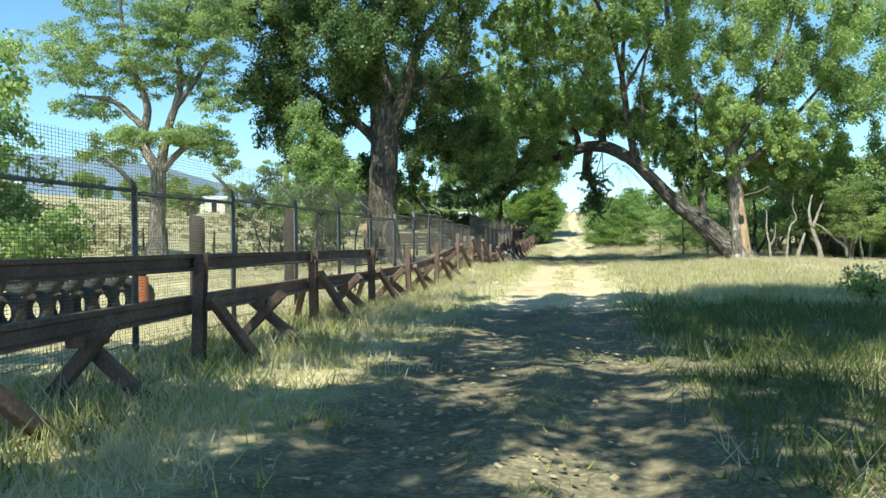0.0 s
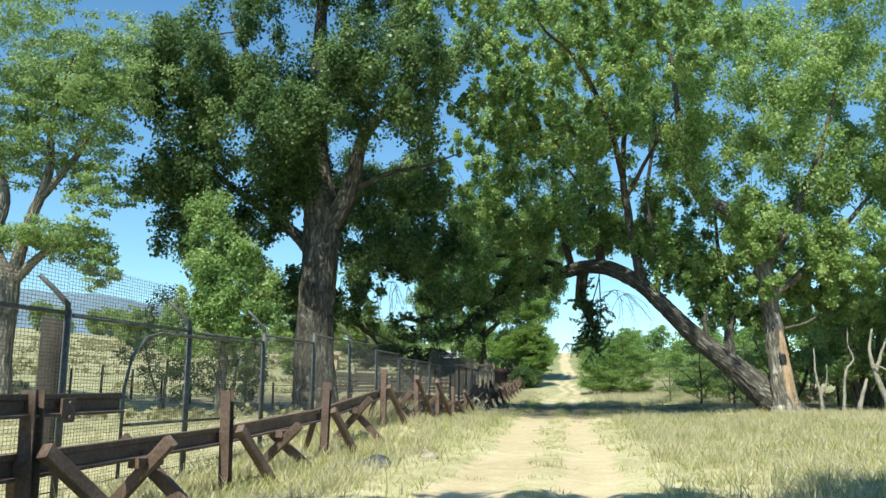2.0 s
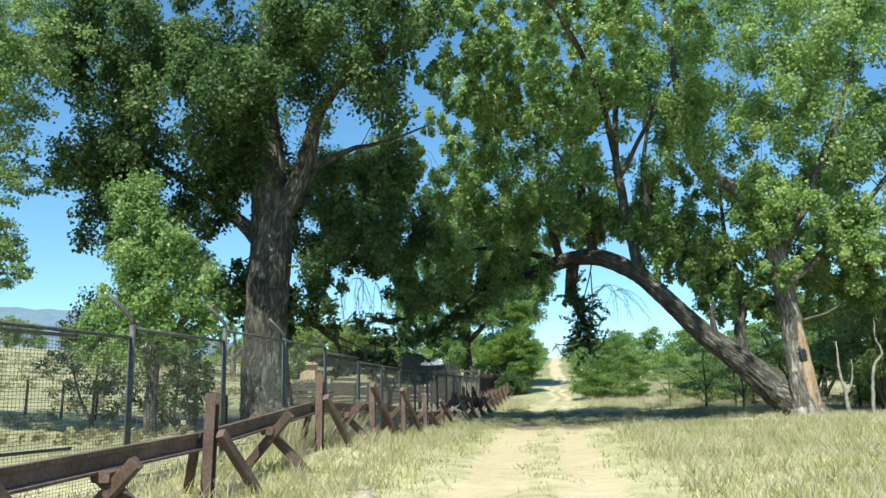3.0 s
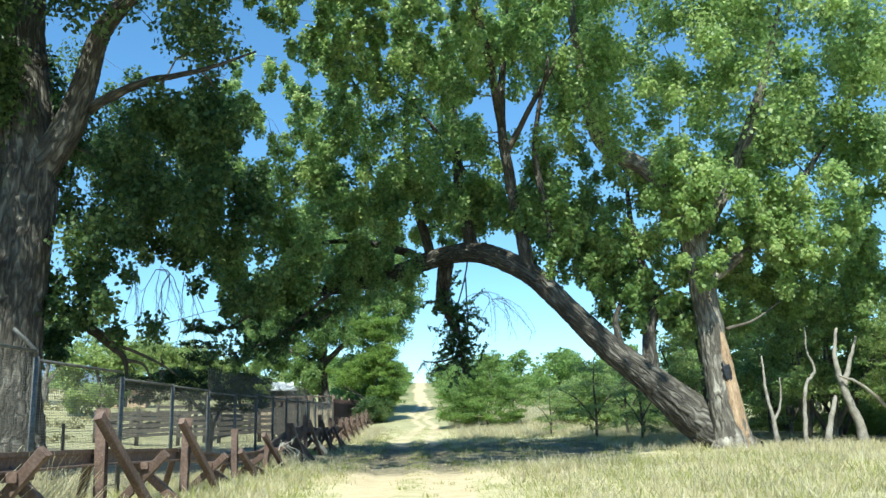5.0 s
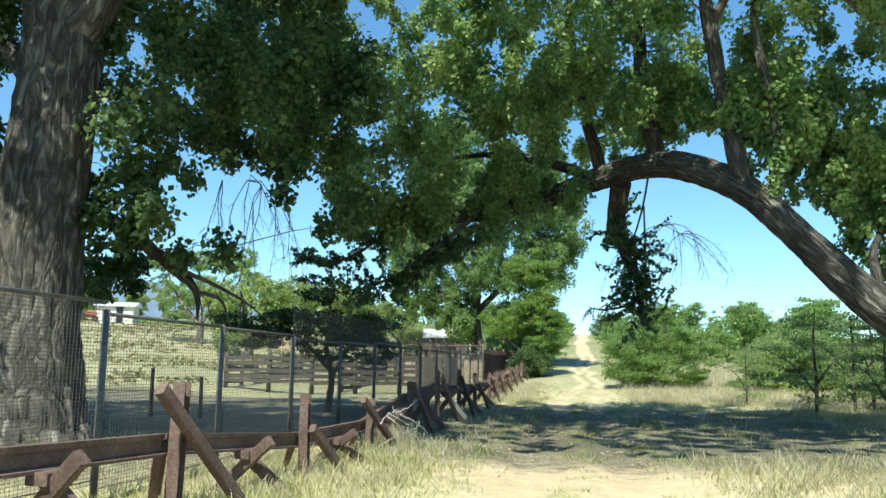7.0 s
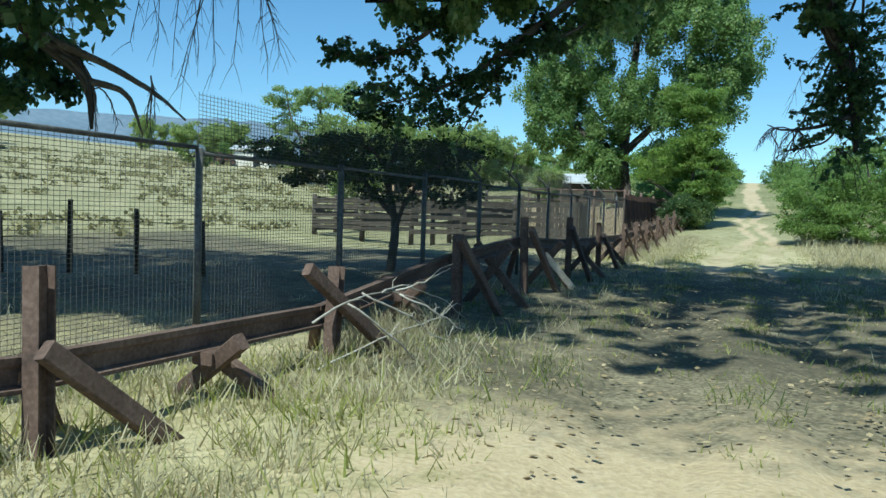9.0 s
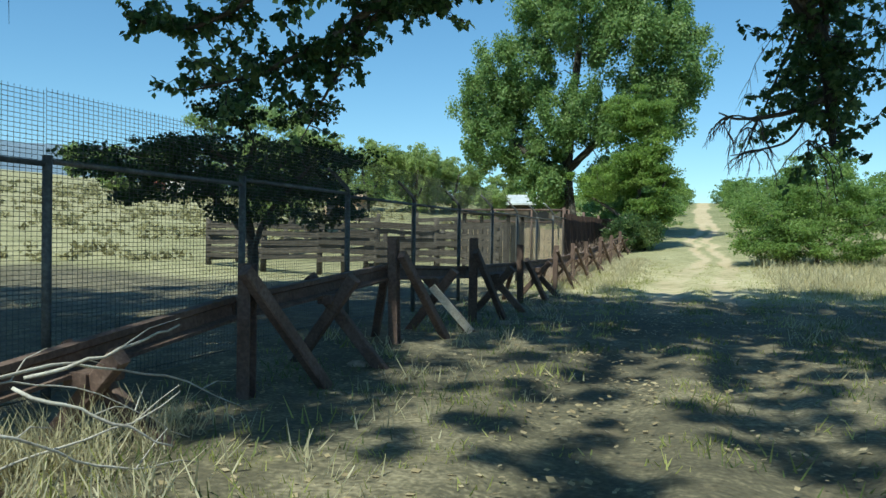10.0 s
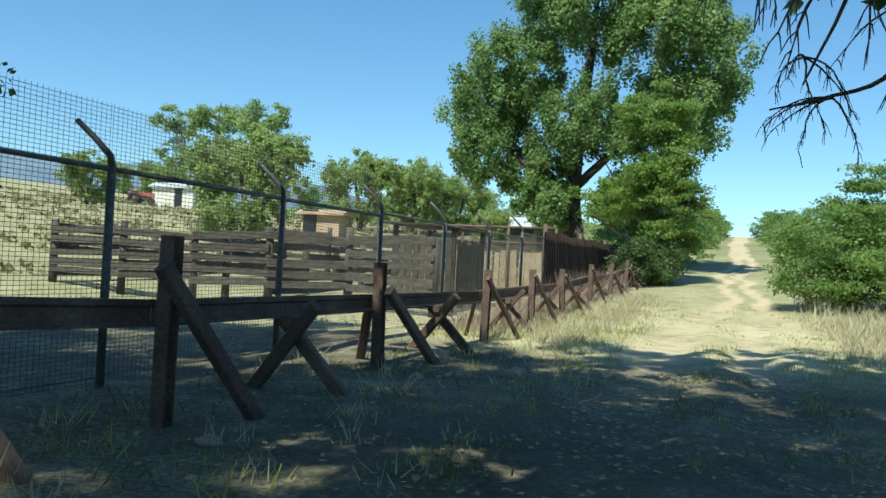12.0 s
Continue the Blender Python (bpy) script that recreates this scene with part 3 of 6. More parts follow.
def leafy_spray(tree, line, shoots, reach, seed, leaf_mat, leaf=0.085, per=16, droop=0.6, name="spray"):
    """A leafy branch: a stem through the points (x, y, z, radius), crooked side shoots and leaves strung along them."""
    rng = np.random.default_rng(seed)
    base = np.array(tree.matrix_basis.translation)
    stem = smooth_line(line, 6)
    stem[:, :3] -= base
    s = Shape().tube(stem[:, :3].tolist(), [max(0.006, float(q)) for q in stem[:, 3]], 7, 0.08, random.Random(seed))
    spots = []
    for _ in range(shoots):
        f = rng.uniform(0.12, 1.0) * (len(stem) - 1)
        i = min(int(f), len(stem) - 2)
        p = stem[i, :3] + (stem[i + 1, :3] - stem[i, :3]) * (f - i)
        d = rng.normal(size=3) * np.array((1, 1, 0.7))
        d /= np.linalg.norm(d)
        length = reach * rng.uniform(0.35, 1.15)
        pts = [p]
        for _ in range(4):
            d = d + rng.normal(size=3) * 0.28 + np.array((0, 0, -0.22 * droop))
            d /= np.linalg.norm(d)
            pts.append(pts[-1] + d * length / 4)
        s.tube(pts, [0.012, 0.01, 0.008, 0.006, 0.004], 4, cap=False)
        for _ in range(int(per * length / reach)):
            q = rng.uniform(0.6, 3.99)
            spots.append(pts[int(q)] + (pts[int(q) + 1] - pts[int(q)]) * (q % 1) + rng.normal(size=3) * 0.035)
    stems = child(name, s.mesh(name, TWIG, True), tree)
    c = np.array(spots)
    v = leaves_of(rng, c, np.full(len(c), 0.05), 1, leaf, 0.5)
    child("leaves", quads_mesh("leaves", v[::4], leaf_mat), stems)


# ---- the large trees ----
big = make_tree("cottonwood_tree", "tall old cottonwood with grey furrowed trunk behind the wire mesh fence", "tree", (-10.1, 42.6, 0.0),
          [("trunk", [(0.1, 0, -0.3, 1.1), (0.0, 0, 1.0, 0.88), (-0.05, 0, 4, 0.74), (0.1, 0, 7.5, 0.72), (-0.1, 0, 9.4, 0.62), (-0.35, 0.2, 11, 0.5), (-0.4, 0.3, 13, 0.4), (-0.4, 0.5, 17, 0.25), (-0.3, 0.4, 20, 0.08)]),
           ("limb", [(0.2, -0.1, 7.4, 0.46), (1.0, -0.2, 8.5, 0.38), (1.5, -0.3, 9.8, 0.3), (1.9, -0.3, 11.4, 0.24), (3.2, -0.3, 12.9, 0.16), (4.8, 0, 14.2, 0.07)]),
           ("limb", [(1.6, -0.2, 9.2, 0.15), (3.0, -0.6, 9.7, 0.1), (4.6, -0.9, 9.9, 0.06), (6.0, -1.1, 10.3, 0.025)]),
           ("limb", [(-0.2, 0.2, 6.4, 0.3), (-1.4, 0.6, 7.6, 0.24), (-3.2, 0.8, 8.9, 0.17), (-5.4, 0.6, 10.5, 0.08)]),
           ("limb", [(0.1, 0, 10.4, 0.3), (-1.4, 0.3, 12.5, 0.22), (-3.4, 0.4, 15, 0.12), (-4.6, 0.4, 17.5, 0.05)]),
           ("limb", [(0.3, 0.4, 4.6, 0.16), (0.9, 1.4, 4.1, 0.14), (1.56, 2.1, 3.45, 0.12), (1.92, 2.35, 3.0, 0.075), (1.98, 2.4, 2.4, 0.02)]),
           ("limb", [(1.5, 2.05, 3.5, 0.06), (2.2, 2.35, 3.2, 0.045), (2.9, 2.4, 2.85, 0.03), (3.4, 2.4, 2.5, 0.01)]),
           ("limb", [(1.9, 2.35, 3.0, 0.055), (2.4, 2.5, 2.85, 0.035), (2.6, 2.6, 2.35, 0.01)])],
          [(-3.8, 0, 11, 4.2, 4.0, 3.2, 170, 0.75), (-5.2, -1.5, 9.4, 2.4, 2.0, 1.8, 70, 0.6), (-5.0, -2.0, 14.0, 3.0, 2.6, 2.4, 100, 0.7), (-1.0, 0, 16.5, 5.4, 4.6, 4.0, 170, 0.75), (3.4, 0, 14.5, 3.6, 4.0, 3.8, 90, 0.7), (-4.8, 0.5, 7.2, 2.8, 2.6, 1.7, 60, 0.65),
           (2.2, 0.8, 6.6, 2.2, 1.8, 1.8, 46, 0.55), (1.9, 0.9, 4.6, 1.5, 1.2, 1.5, 40, 0.42), (-6.4, 1.0, 14.5, 3.2, 3.2, 3.2, 90, 0.75), (0.5, -2.0, 20, 5, 4.4, 2.4, 70, 0.75), (-2.2, 0.3, 5.0, 1.8, 1.6, 1.5, 40, 0.5),
           # Masses past y 8 and near y -3.5 are added to cast shade.
           (4.6, 1.6, 6.2, 1.6, 1.6, 2.2, 50, 0.5), (-0.8, 1.4, 9.4, 2.6, 2.4, 2.2, 40, 0.65), (4.2, 0.6, 9.0, 1.8, 2.2, 1.2, 30, 0.5), (-2.6, 8.2, 12.6, 3.2, 3.4, 2.6, 30, 0.75), (2.2, 4.4, 7.2, 2.4, 1.4, 1.5, 75, 0.45), (3.4, -3.4, 12.5, 3.0, 2.6, 2.0, 90, 0.7), (1.2, 9.0, 11.2, 2.6, 2.8, 2.0, 66, 0.7), (-0.5, 12.0, 11.6, 3.4, 2.6, 1.8, 120, 0.55),
           (-0.6, -3.6, 11.2, 2.2, 1.6, 1.4, 70, 0.6), (-1.5, 4.4, 3.7, 1.1, 1.0, 0.7, 30, 0.34), (-1.7, 3.2, 5.2, 1.4, 1.2, 1.2, 36, 0.4)],
          SHADED_LEAF, BARK, 11, 205, 0.135, 0.5, (0.95, 0.95, 1.1), clumpy=0.7, airy=-0.15)
for px, py, pz, pn, pl in ((-7.7, 47.0, 5.7, 4, 2.5), (-7.1, 46.6, 5.6, 3, 2.1), (-8.6, 46.8, 5.8, 3, 2.0), (-8.2, 47.3, 5.9, 3, 2.3), (-10.2, 46.4, 6.0, 3, 2.0), (-7.2, 45.0, 2.95, 3, 0.6), (-8.1, 45.0, 2.9, 3, 0.6)):
    twig_spray(big, (px, py, pz), pn, pl, 0.25, int(px * 10 + py), 1.3, 0.01)

arch = make_tree("arching_cottonwood_tree", "huge leaning cottonwood whose trunk arches over the dirt track", "tree", (8.7, 48.3, 0.4),
          [("trunk", [(0.8, 0, -0.8, 1.05), (0.45, 0, -0.2, 0.8), (0.02, 0, 0.4, 0.7), (-1.3, 0.2, 1.6, 0.5), (-2.6, 0.2, 2.7, 0.41), (-4.0, 0.2, 4.1, 0.36), (-5.3, 0.7, 5.5, 0.35), (-6.7, 2.5, 6.5, 0.35), (-8.0, 4.6, 6.8, 0.34), (-10.2, 5.4, 6.2, 0.3), (-12.4, 4.6, 5.6, 0.2), (-14.4, 3.4, 5.2, 0.1), (-16, 2.6, 5.0, 0.04)]),
           ("limb", [(-1.5, 0.2, 1.9, 0.28), (-1.5, 0.3, 3.2, 0.2), (-1.2, 0.4, 4.6, 0.15), (-1.7, 0.5, 6.5, 0.1), (-1.8, 0.6, 9, 0.05)]),
           ("limb", [(-2.4, 0.2, 2.8, 0.14), (-2.5, 0.4, 3.8, 0.1), (-2.1, 0.6, 4.8, 0.06), (-2.2, 0.6, 6, 0.03)]),
           ("limb", [(-5.2, 0.6, 5.6, 0.24), (-5.6, 0.8, 8, 0.2), (-5.9, 0.9, 11, 0.15), (-5.6, 0.8, 14.5, 0.08)]),
           ("limb", [(-6.9, 2.9, 6.7, 0.24), (-7.3, 3.2, 9, 0.2), (-7.4, 3.4, 12, 0.14), (-7.8, 3.5, 15, 0.06)]),
           ("limb", [(-4.6, 0.4, 4.8, 0.16), (-4.5, 0.3, 7.0, 0.13), (-4.9, 0.2, 9.6, 0.1), (-4.3, 0, 12.8, 0.05)]),
           ("limb", [(-8.4, 4.8, 6.9, 0.2), (-8.9, 4.6, 9.0, 0.16), (-9.3, 4.2, 11.6, 0.11), (-9.0, 4, 14.4, 0.05)]),
           ("limb", [(-5.8, 0.9, 9.6, 0.12), (-4.8, 0.4, 11.4, 0.09), (-3.6, 0, 13.4, 0.05)]),
           ("limb", [(-7.35, 3.3, 10, 0.1), (-8.4, 2.4, 11.4, 0.07), (-9.8, 1.4, 12.4, 0.035)]),
           ("limb", [(-8.6, 5.4, 6.6, 0.2), (-9.4, 5.4, 7.2, 0.17), (-11.5, 5.2, 7.6, 0.1), (-13.6, 5.0, 7.4, 0.04)]),
           # Limb added to carry the shading masses south of the trunk.
           ("limb", [(-5.9, 0.9, 10.6, 0.15), (-6.8, -2.5, 12.6, 0.12), (-8.2, -6, 14, 0.08), (-9.5, -8, 14.6, 0.05), (-10, -12, 15, 0.02)]),
           ("stub", [(-7.8, 5.0, 6.6, 0.3), (-7.9, 5.6, 5.9, 0.27), (-7.95, 5.9, 5.2, 0.27)]),
           ("hanging_branch", [(-7.94, 5.88, 5.35, 0.17), (-7.75, 6.15, 4.8, 0.15), (-7.3, 6.5, 3.9, 0.13), (-7.2, 6.5, 3.2, 0.1), (-7.15, 6.5, 2.5, 0.03)]),
           ("limb", [(-7.3, 6.5, 3.2, 0.05), (-7.9, 6.5, 3.0, 0.04), (-8.5, 6.5, 2.95, 0.022), (-8.8, 6.45, 3.05, 0.01)]),
           ("limb", [(-7.4, 4.6, 11.0, 0.05), (-6.6, 8.0, 10.4, 0.045), (-6.7, 10.4, 7.4, 0.038), (-7.6, 11.6, 4.4, 0.026), (-8.1, 11.9, 3.2, 0.012)]),
           ("limb", [(-6.75, 10.6, 7.0, 0.035), (-6.7, 11.3, 4.6, 0.032), (-7.2, 11.6, 3.3, 0.028), (-7.9, 11.7, 3.0, 0.02), (-8.45, 11.8, 2.9, 0.01)])],
          # Masses past y -5, mostly out of view, are added to shade the track.
          [(-5.6, 0.6, 12.2, 4.6, 4.4, 4.0, 200, 0.66), (-11.5, -3.0, 13.0, 3.0, 2.5, 1.2, 100, 0.29), (-8.5, -1.0, 12.5, 4.0, 3.0, 1.2, 120, 0.29), (-1.4, 0, 14.6, 5.0, 4.6, 4.4, 150, 0.72), (-9.6, 3.6, 10.4, 4.2, 4.6, 2.7, 150, 0.62), (-12.4, 3.4, 8.6, 3.6, 3.4, 2.5, 130, 0.55), (-11.2, 4.2, 6.1, 2.6, 1.6, 1.2, 75, 0.46),
           (-14.2, 2.8, 6.2, 2.2, 1.8, 1.6, 80, 0.45), (-14.4, 3.2, 5.3, 2.0, 0.9, 0.7, 80, 0.27), (-9.5, 3.5, 14.4, 4.4, 4.2, 3.4, 80, 0.6), (-2.4, 0.8, 6.4, 1.6, 1.2, 1.6, 34, 0.45), (-10.2, -11.4, 14.6, 4.5, 2.6, 1.4, 105, 0.29), (-5.6, -10.2, 14.8, 3.4, 2.8, 1.2, 110, 0.29), (-10.0, -6.5, 14.8, 5.0, 3.4, 1.6, 200, 0.29), (-4.6, -5.8, 14.8, 4.0, 3.0, 1.6, 175, 0.29), (-3.2, 0.9, 8.4, 2.3, 1.5, 1.7, 60, 0.48), (-14.0, 3, 11.8, 3.6, 3.4, 2.6, 120, 0.32), (-9.0, -3.0, 13.4, 4.5, 4.2, 3.0, 160, 0.31), (-10.5, 0.5, 17.5, 4.5, 4.5, 2.6, 50, 0.6), (-8.2, 8.2, 9.6, 3.2, 2.8, 1.8, 150, 0.28),
           (-4.0, 1.5, 18, 6, 5, 2.8, 90, 0.7), (-7.6, 3.0, 8.0, 1.8, 1.8, 1.0, 34, 0.5), (-4.2, 0.8, 7.2, 1.6, 1.2, 1.4, 60, 0.3), (-2.4, 0.6, 5.7, 1.4, 1.0, 1.6, 60, 0.3), (-1.2, 0.5, 4.4, 1.0, 0.8, 1.2, 30, 0.28), (-3.6, 0.6, 6.0, 1.5, 0.9, 1.1, 60, 0.36), (-4.8, 1.2, 7.6, 1.6, 1.2, 1.0, 60, 0.4), (-2.0, 0.8, 4.4, 1.0, 0.7, 1.0, 36, 0.32), (-6.6, 2.6, 8.2, 1.6, 1.4, 0.8, 50, 0.4), (-10.4, 2.0, 8.6, 2.0, 1.6, 1.2, 70, 0.45)],
          COTTON_LEAF, BARK, 12, 190, 0.13, 0.6, (0.85, 0.85, 1.2), clumpy=0.65, airy=-0.06, holes=((-13.2, -8.0, 1.9, 0.9),))
for px, py, pz, pn, pl, pd in ((2.6, 58.5, 6.6, 6, 2.6, 1.0), (1.6, 59.0, 6.2, 5, 2.2, 1.0), (3.4, 60.5, 6.6, 5, 2.4, 1.0), (0.6, 60.1, 3.9, 5, 0.9, 0.7), (0.9, 60.0, 3.4, 5, 0.8, 0.7), (1.5, 60.0, 4.4, 4, 1.0, 0.8), (0.1, 54.8, 3.4, 6, 0.7, 0.4), (0.5, 54.8, 3.35, 5, 0.8, 0.8), (1.2, 54.8, 3.0, 4, 1.0, 0.5)):
    twig_spray(arch, (px, py, pz), pn, pl, 0.9, int(px * 10 + py + pz), pd, 0.011)
leafy_spray(arch, [(0.95, 54.6, 5.6, 0.05), (1.35, 54.8, 5.0, 0.04), (1.45, 54.8, 4.0, 0.03), (1.5, 54.8, 2.9, 0.015)], 84, 1.35, 401, SHADED_LEAF, 0.1, 24, 0.18)
leafy_spray(arch, [(0.75, 53.8, 6.3, 0.04), (0.78, 54.1, 5.8, 0.035), (0.9, 54.4, 5.2, 0.02)], 34, 0.9, 406, SHADED_LEAF, 0.11, 22, 0.4)
leafy_spray(arch, [(-3.4, 52.9, 6.0, 0.09), (-4.4, 52.0, 4.9, 0.07), (-5.2, 51.6, 4.2, 0.05), (-6.2, 51.5, 3.75, 0.035), (-7.3, 51.4, 3.5, 0.012)], 64, 0.8, 402, SHADED_LEAF, 0.1, 20, 0.4)
leafy_spray(arch, [(-5.4, 51.8, 5.7, 0.06), (-6.4, 51.5, 4.8, 0.045), (-7.4, 51.4, 4.4, 0.03), (-8.4, 51.3, 4.6, 0.01)], 40, 0.7, 403, SHADED_LEAF, 0.1, 20, 0.2)
leafy_spray(arch, [(-4.4, 52.0, 4.9, 0.05), (-4.9, 51.7, 4.1, 0.035), (-5.3, 51.6, 3.4, 0.02), (-5.6, 51.5, 2.8, 0.008)], 18, 0.5, 404, SHADED_LEAF, 0.09, 7, 1.0)
leafy_spray(arch, [(-2.2, 53.4, 6.4, 0.06), (-3.0, 52.6, 5.4, 0.045), (-3.8, 52.0, 4.8, 0.03), (-4.4, 51.6, 4.6, 0.01)], 40, 0.8, 405, SHADED_LEAF, 0.1, 20, 0.5)

pale = make_tree("cottonwood_tree", "pale-barked cottonwood with a hollow scarred trunk and bright crown", "tree", (9.1, 47.5, 0.5),
          [("trunk", [(0.12, 0, -0.8, 0.85), (0.1, 0, -0.3, 0.6), (0.02, 0, 0.5, 0.5), (-0.1, 0.1, 2.2, 0.41), (-0.3, 0.2, 4.2, 0.38), (-0.6, 0.3, 6.6, 0.38), (-1.6, 0.4, 8.4, 0.3), (-3.2, 0.5, 9.6, 0.24), (-3.7, 0.6, 12.5, 0.17), (-4.0, 0.8, 16.5, 0.07)]),
           ("limb", [(-0.5, 0.3, 6.0, 0.3), (1.0, 0.5, 8.2, 0.24), (2.2, 0.3, 11, 0.16), (3.2, 0, 14.5, 0.06)]),
           ("limb", [(-0.3, 0.2, 4.6, 0.2), (1.8, 0.8, 6.2, 0.15), (4.0, 1.4, 8.6, 0.1), (6.0, 2, 11, 0.04)]),
           ("limb", [(0.2, -0.1, 3.2, 0.06), (1.2, 0.1, 3.5, 0.04), (2.2, 0.4, 4.1, 0.02)])],
          [(2.6, 0.2, 12.6, 4.8, 4.2, 4.2, 200, 0.78), (0.3, 1.2, 7.6, 2.6, 2.4, 2.4, 70, 0.58), (4.4, 1.0, 8.2, 3.4, 2.8, 2.6, 110, 0.65), (7.4, 1.5, 11, 3.6, 3.2, 3.4, 120, 0.75), (-2.4, 0.2, 11, 2.6, 2.4, 2.2, 60, 0.62), (2.0, 0.2, 17, 5, 4.4, 2.6, 120, 0.8),
           (-0.6, 0.9, 4.6, 1.4, 0.8, 1.4, 40, 0.4), (2.0, 0.6, 5.4, 1.7, 1.2, 1.4, 34, 0.42), (-0.2, -0.9, 6.0, 2.0, 0.7, 1.4, 46, 0.36), (3.6, 1.8, 4.8, 2.8, 1.0, 1.5, 80, 0.42), (0.5, 1.5, 4.4, 1.7, 0.8, 1.6, 50, 0.38), (6.6, 1.6, 5.6, 2.2, 1.4, 1.8, 60, 0.45), (-0.8, -1.0, 7.4, 1.8, 0.8, 1.6, 50, 0.42), (2.8, -0.8, 6.4, 2.0, 1.0, 1.6, 60, 0.42)],
          SUNNY_LEAF, PALE_BARK, 22, 185, 0.132, 0.6, (0.9, 0.9, 1.1), clumpy=0.6, airy=-0.22)

make_tree("mesquite_tree", "tall mesquite with grey upright limbs and pale feathery foliage", "tree", (-20.4, 37.5, 0.75),
          [("trunk", [(0, 0, -0.4, 0.55), (0, 0, 1.2, 0.4), (0.1, 0, 3, 0.36), (0.1, 0, 4.4, 0.34)]),
           ("limb", [(0, 0, 4.2, 0.28), (-0.7, 0, 5.6, 0.22), (-0.5, 0.1, 7.4, 0.18), (-1.6, 0.2, 10, 0.12), (-2.0, 0.2, 13, 0.05)]),
           ("limb", [(0.2, 0, 4.2, 0.26), (0.6, 0, 6.0, 0.2), (1.3, 0, 8.2, 0.16), (1.2, 0.1, 10.4, 0.1), (2.0, 0, 13, 0.04)]),
           ("limb", [(0.2, 0, 4.0, 0.2), (1.5, 0, 5.2, 0.14), (2.6, 0.2, 5.4, 0.09), (3.7, 0.2, 4.8, 0.04)]),
           ("limb", [(-0.6, 0, 6.2, 0.18), (-2.2, 0, 7.6, 0.13), (-4.2, 0.2, 8.0, 0.06)]),
           ("limb", [(0.9, 0, 7.0, 0.16), (2.2, 0.2, 8.8, 0.12), (3.2, 0.3, 10.6, 0.05)])],
          [(-0.4, -0.8, 5.6, 2.6, 1.8, 0.55, 90, 0.34), (-2.4, -0.4, 4.9, 1.6, 1.4, 0.4, 36, 0.3), (1.9, -0.4, 5.9, 1.9, 1.6, 0.6, 60, 0.34), (3.0, 0.1, 5.2, 1.4, 1.2, 0.5, 30, 0.3), (-3.6, 0, 7.4, 1.9, 1.6, 0.7, 46, 0.36),
           (3.3, 0.2, 7.4, 1.3, 1.4, 1.3, 40, 0.36), (-2.2, 0, 9.8, 3.2, 2.6, 1.6, 140, 0.42), (2.2, 0, 10.6, 2.6, 2.4, 1.9, 150, 0.42), (-0.4, 0, 13, 4.4, 3.2, 2.4, 210, 0.46), (3.8, 0, 12.5, 2.0, 2.0, 2.0, 70, 0.44), (-5.4, 0.2, 10.2, 2.0, 2.0, 1.8, 46, 0.42), (3.6, 0.2, 4.3, 0.9, 0.9, 0.7, 18, 0.28), (0.4, 0.4, 8.4, 2.4, 1.6, 0.7, 36, 0.34)],
          PASTURE_LEAF, PALE_BARK, 13, 170, 0.1, 0.35, (1.3, 1.3, 0.6), airy=-0.2)

make_tree("elm_tree", "leafy young tree beside the fence with light green crown", "tree", (-12.7, 39.3, 0.0),
          [("trunk", [(0, 0, -0.3, 0.22), (0.1, 0, 2.0, 0.17), (0.2, 0, 4, 0.12), (0.1, 0, 6.5, 0.06)]),
           ("limb", [(0.1, 0, 2.4, 0.1), (1.2, 0, 4, 0.07), (1.8, 0, 5.4, 0.03)]),
           ("limb", [(0.1, 0, 2.2, 0.1), (-1.3, 0, 3.6, 0.07), (-2.0, 0, 4.4, 0.03)])],
          [(-0.5, -0.2, 7.2, 1.0, 1.0, 1.3, 46, 0.36), (-0.1, -0.3, 5.9, 1.5, 1.4, 1.2, 80, 0.38), (0.6, -0.3, 4.6, 1.7, 1.5, 1.1, 90, 0.38), (-1.5, 0, 3.9, 1.2, 1.2, 1.0, 40, 0.36), (1.3, -0.2, 3.4, 1.3, 1.2, 0.8, 44, 0.36), (-0.6, 0, 2.8, 1.8, 1.3, 0.7, 40, 0.36)],
          COTTON_LEAF, BARK, 14, 170, 0.11, 0.5, (0.9, 0.9, 1.1), airy=-0.3)

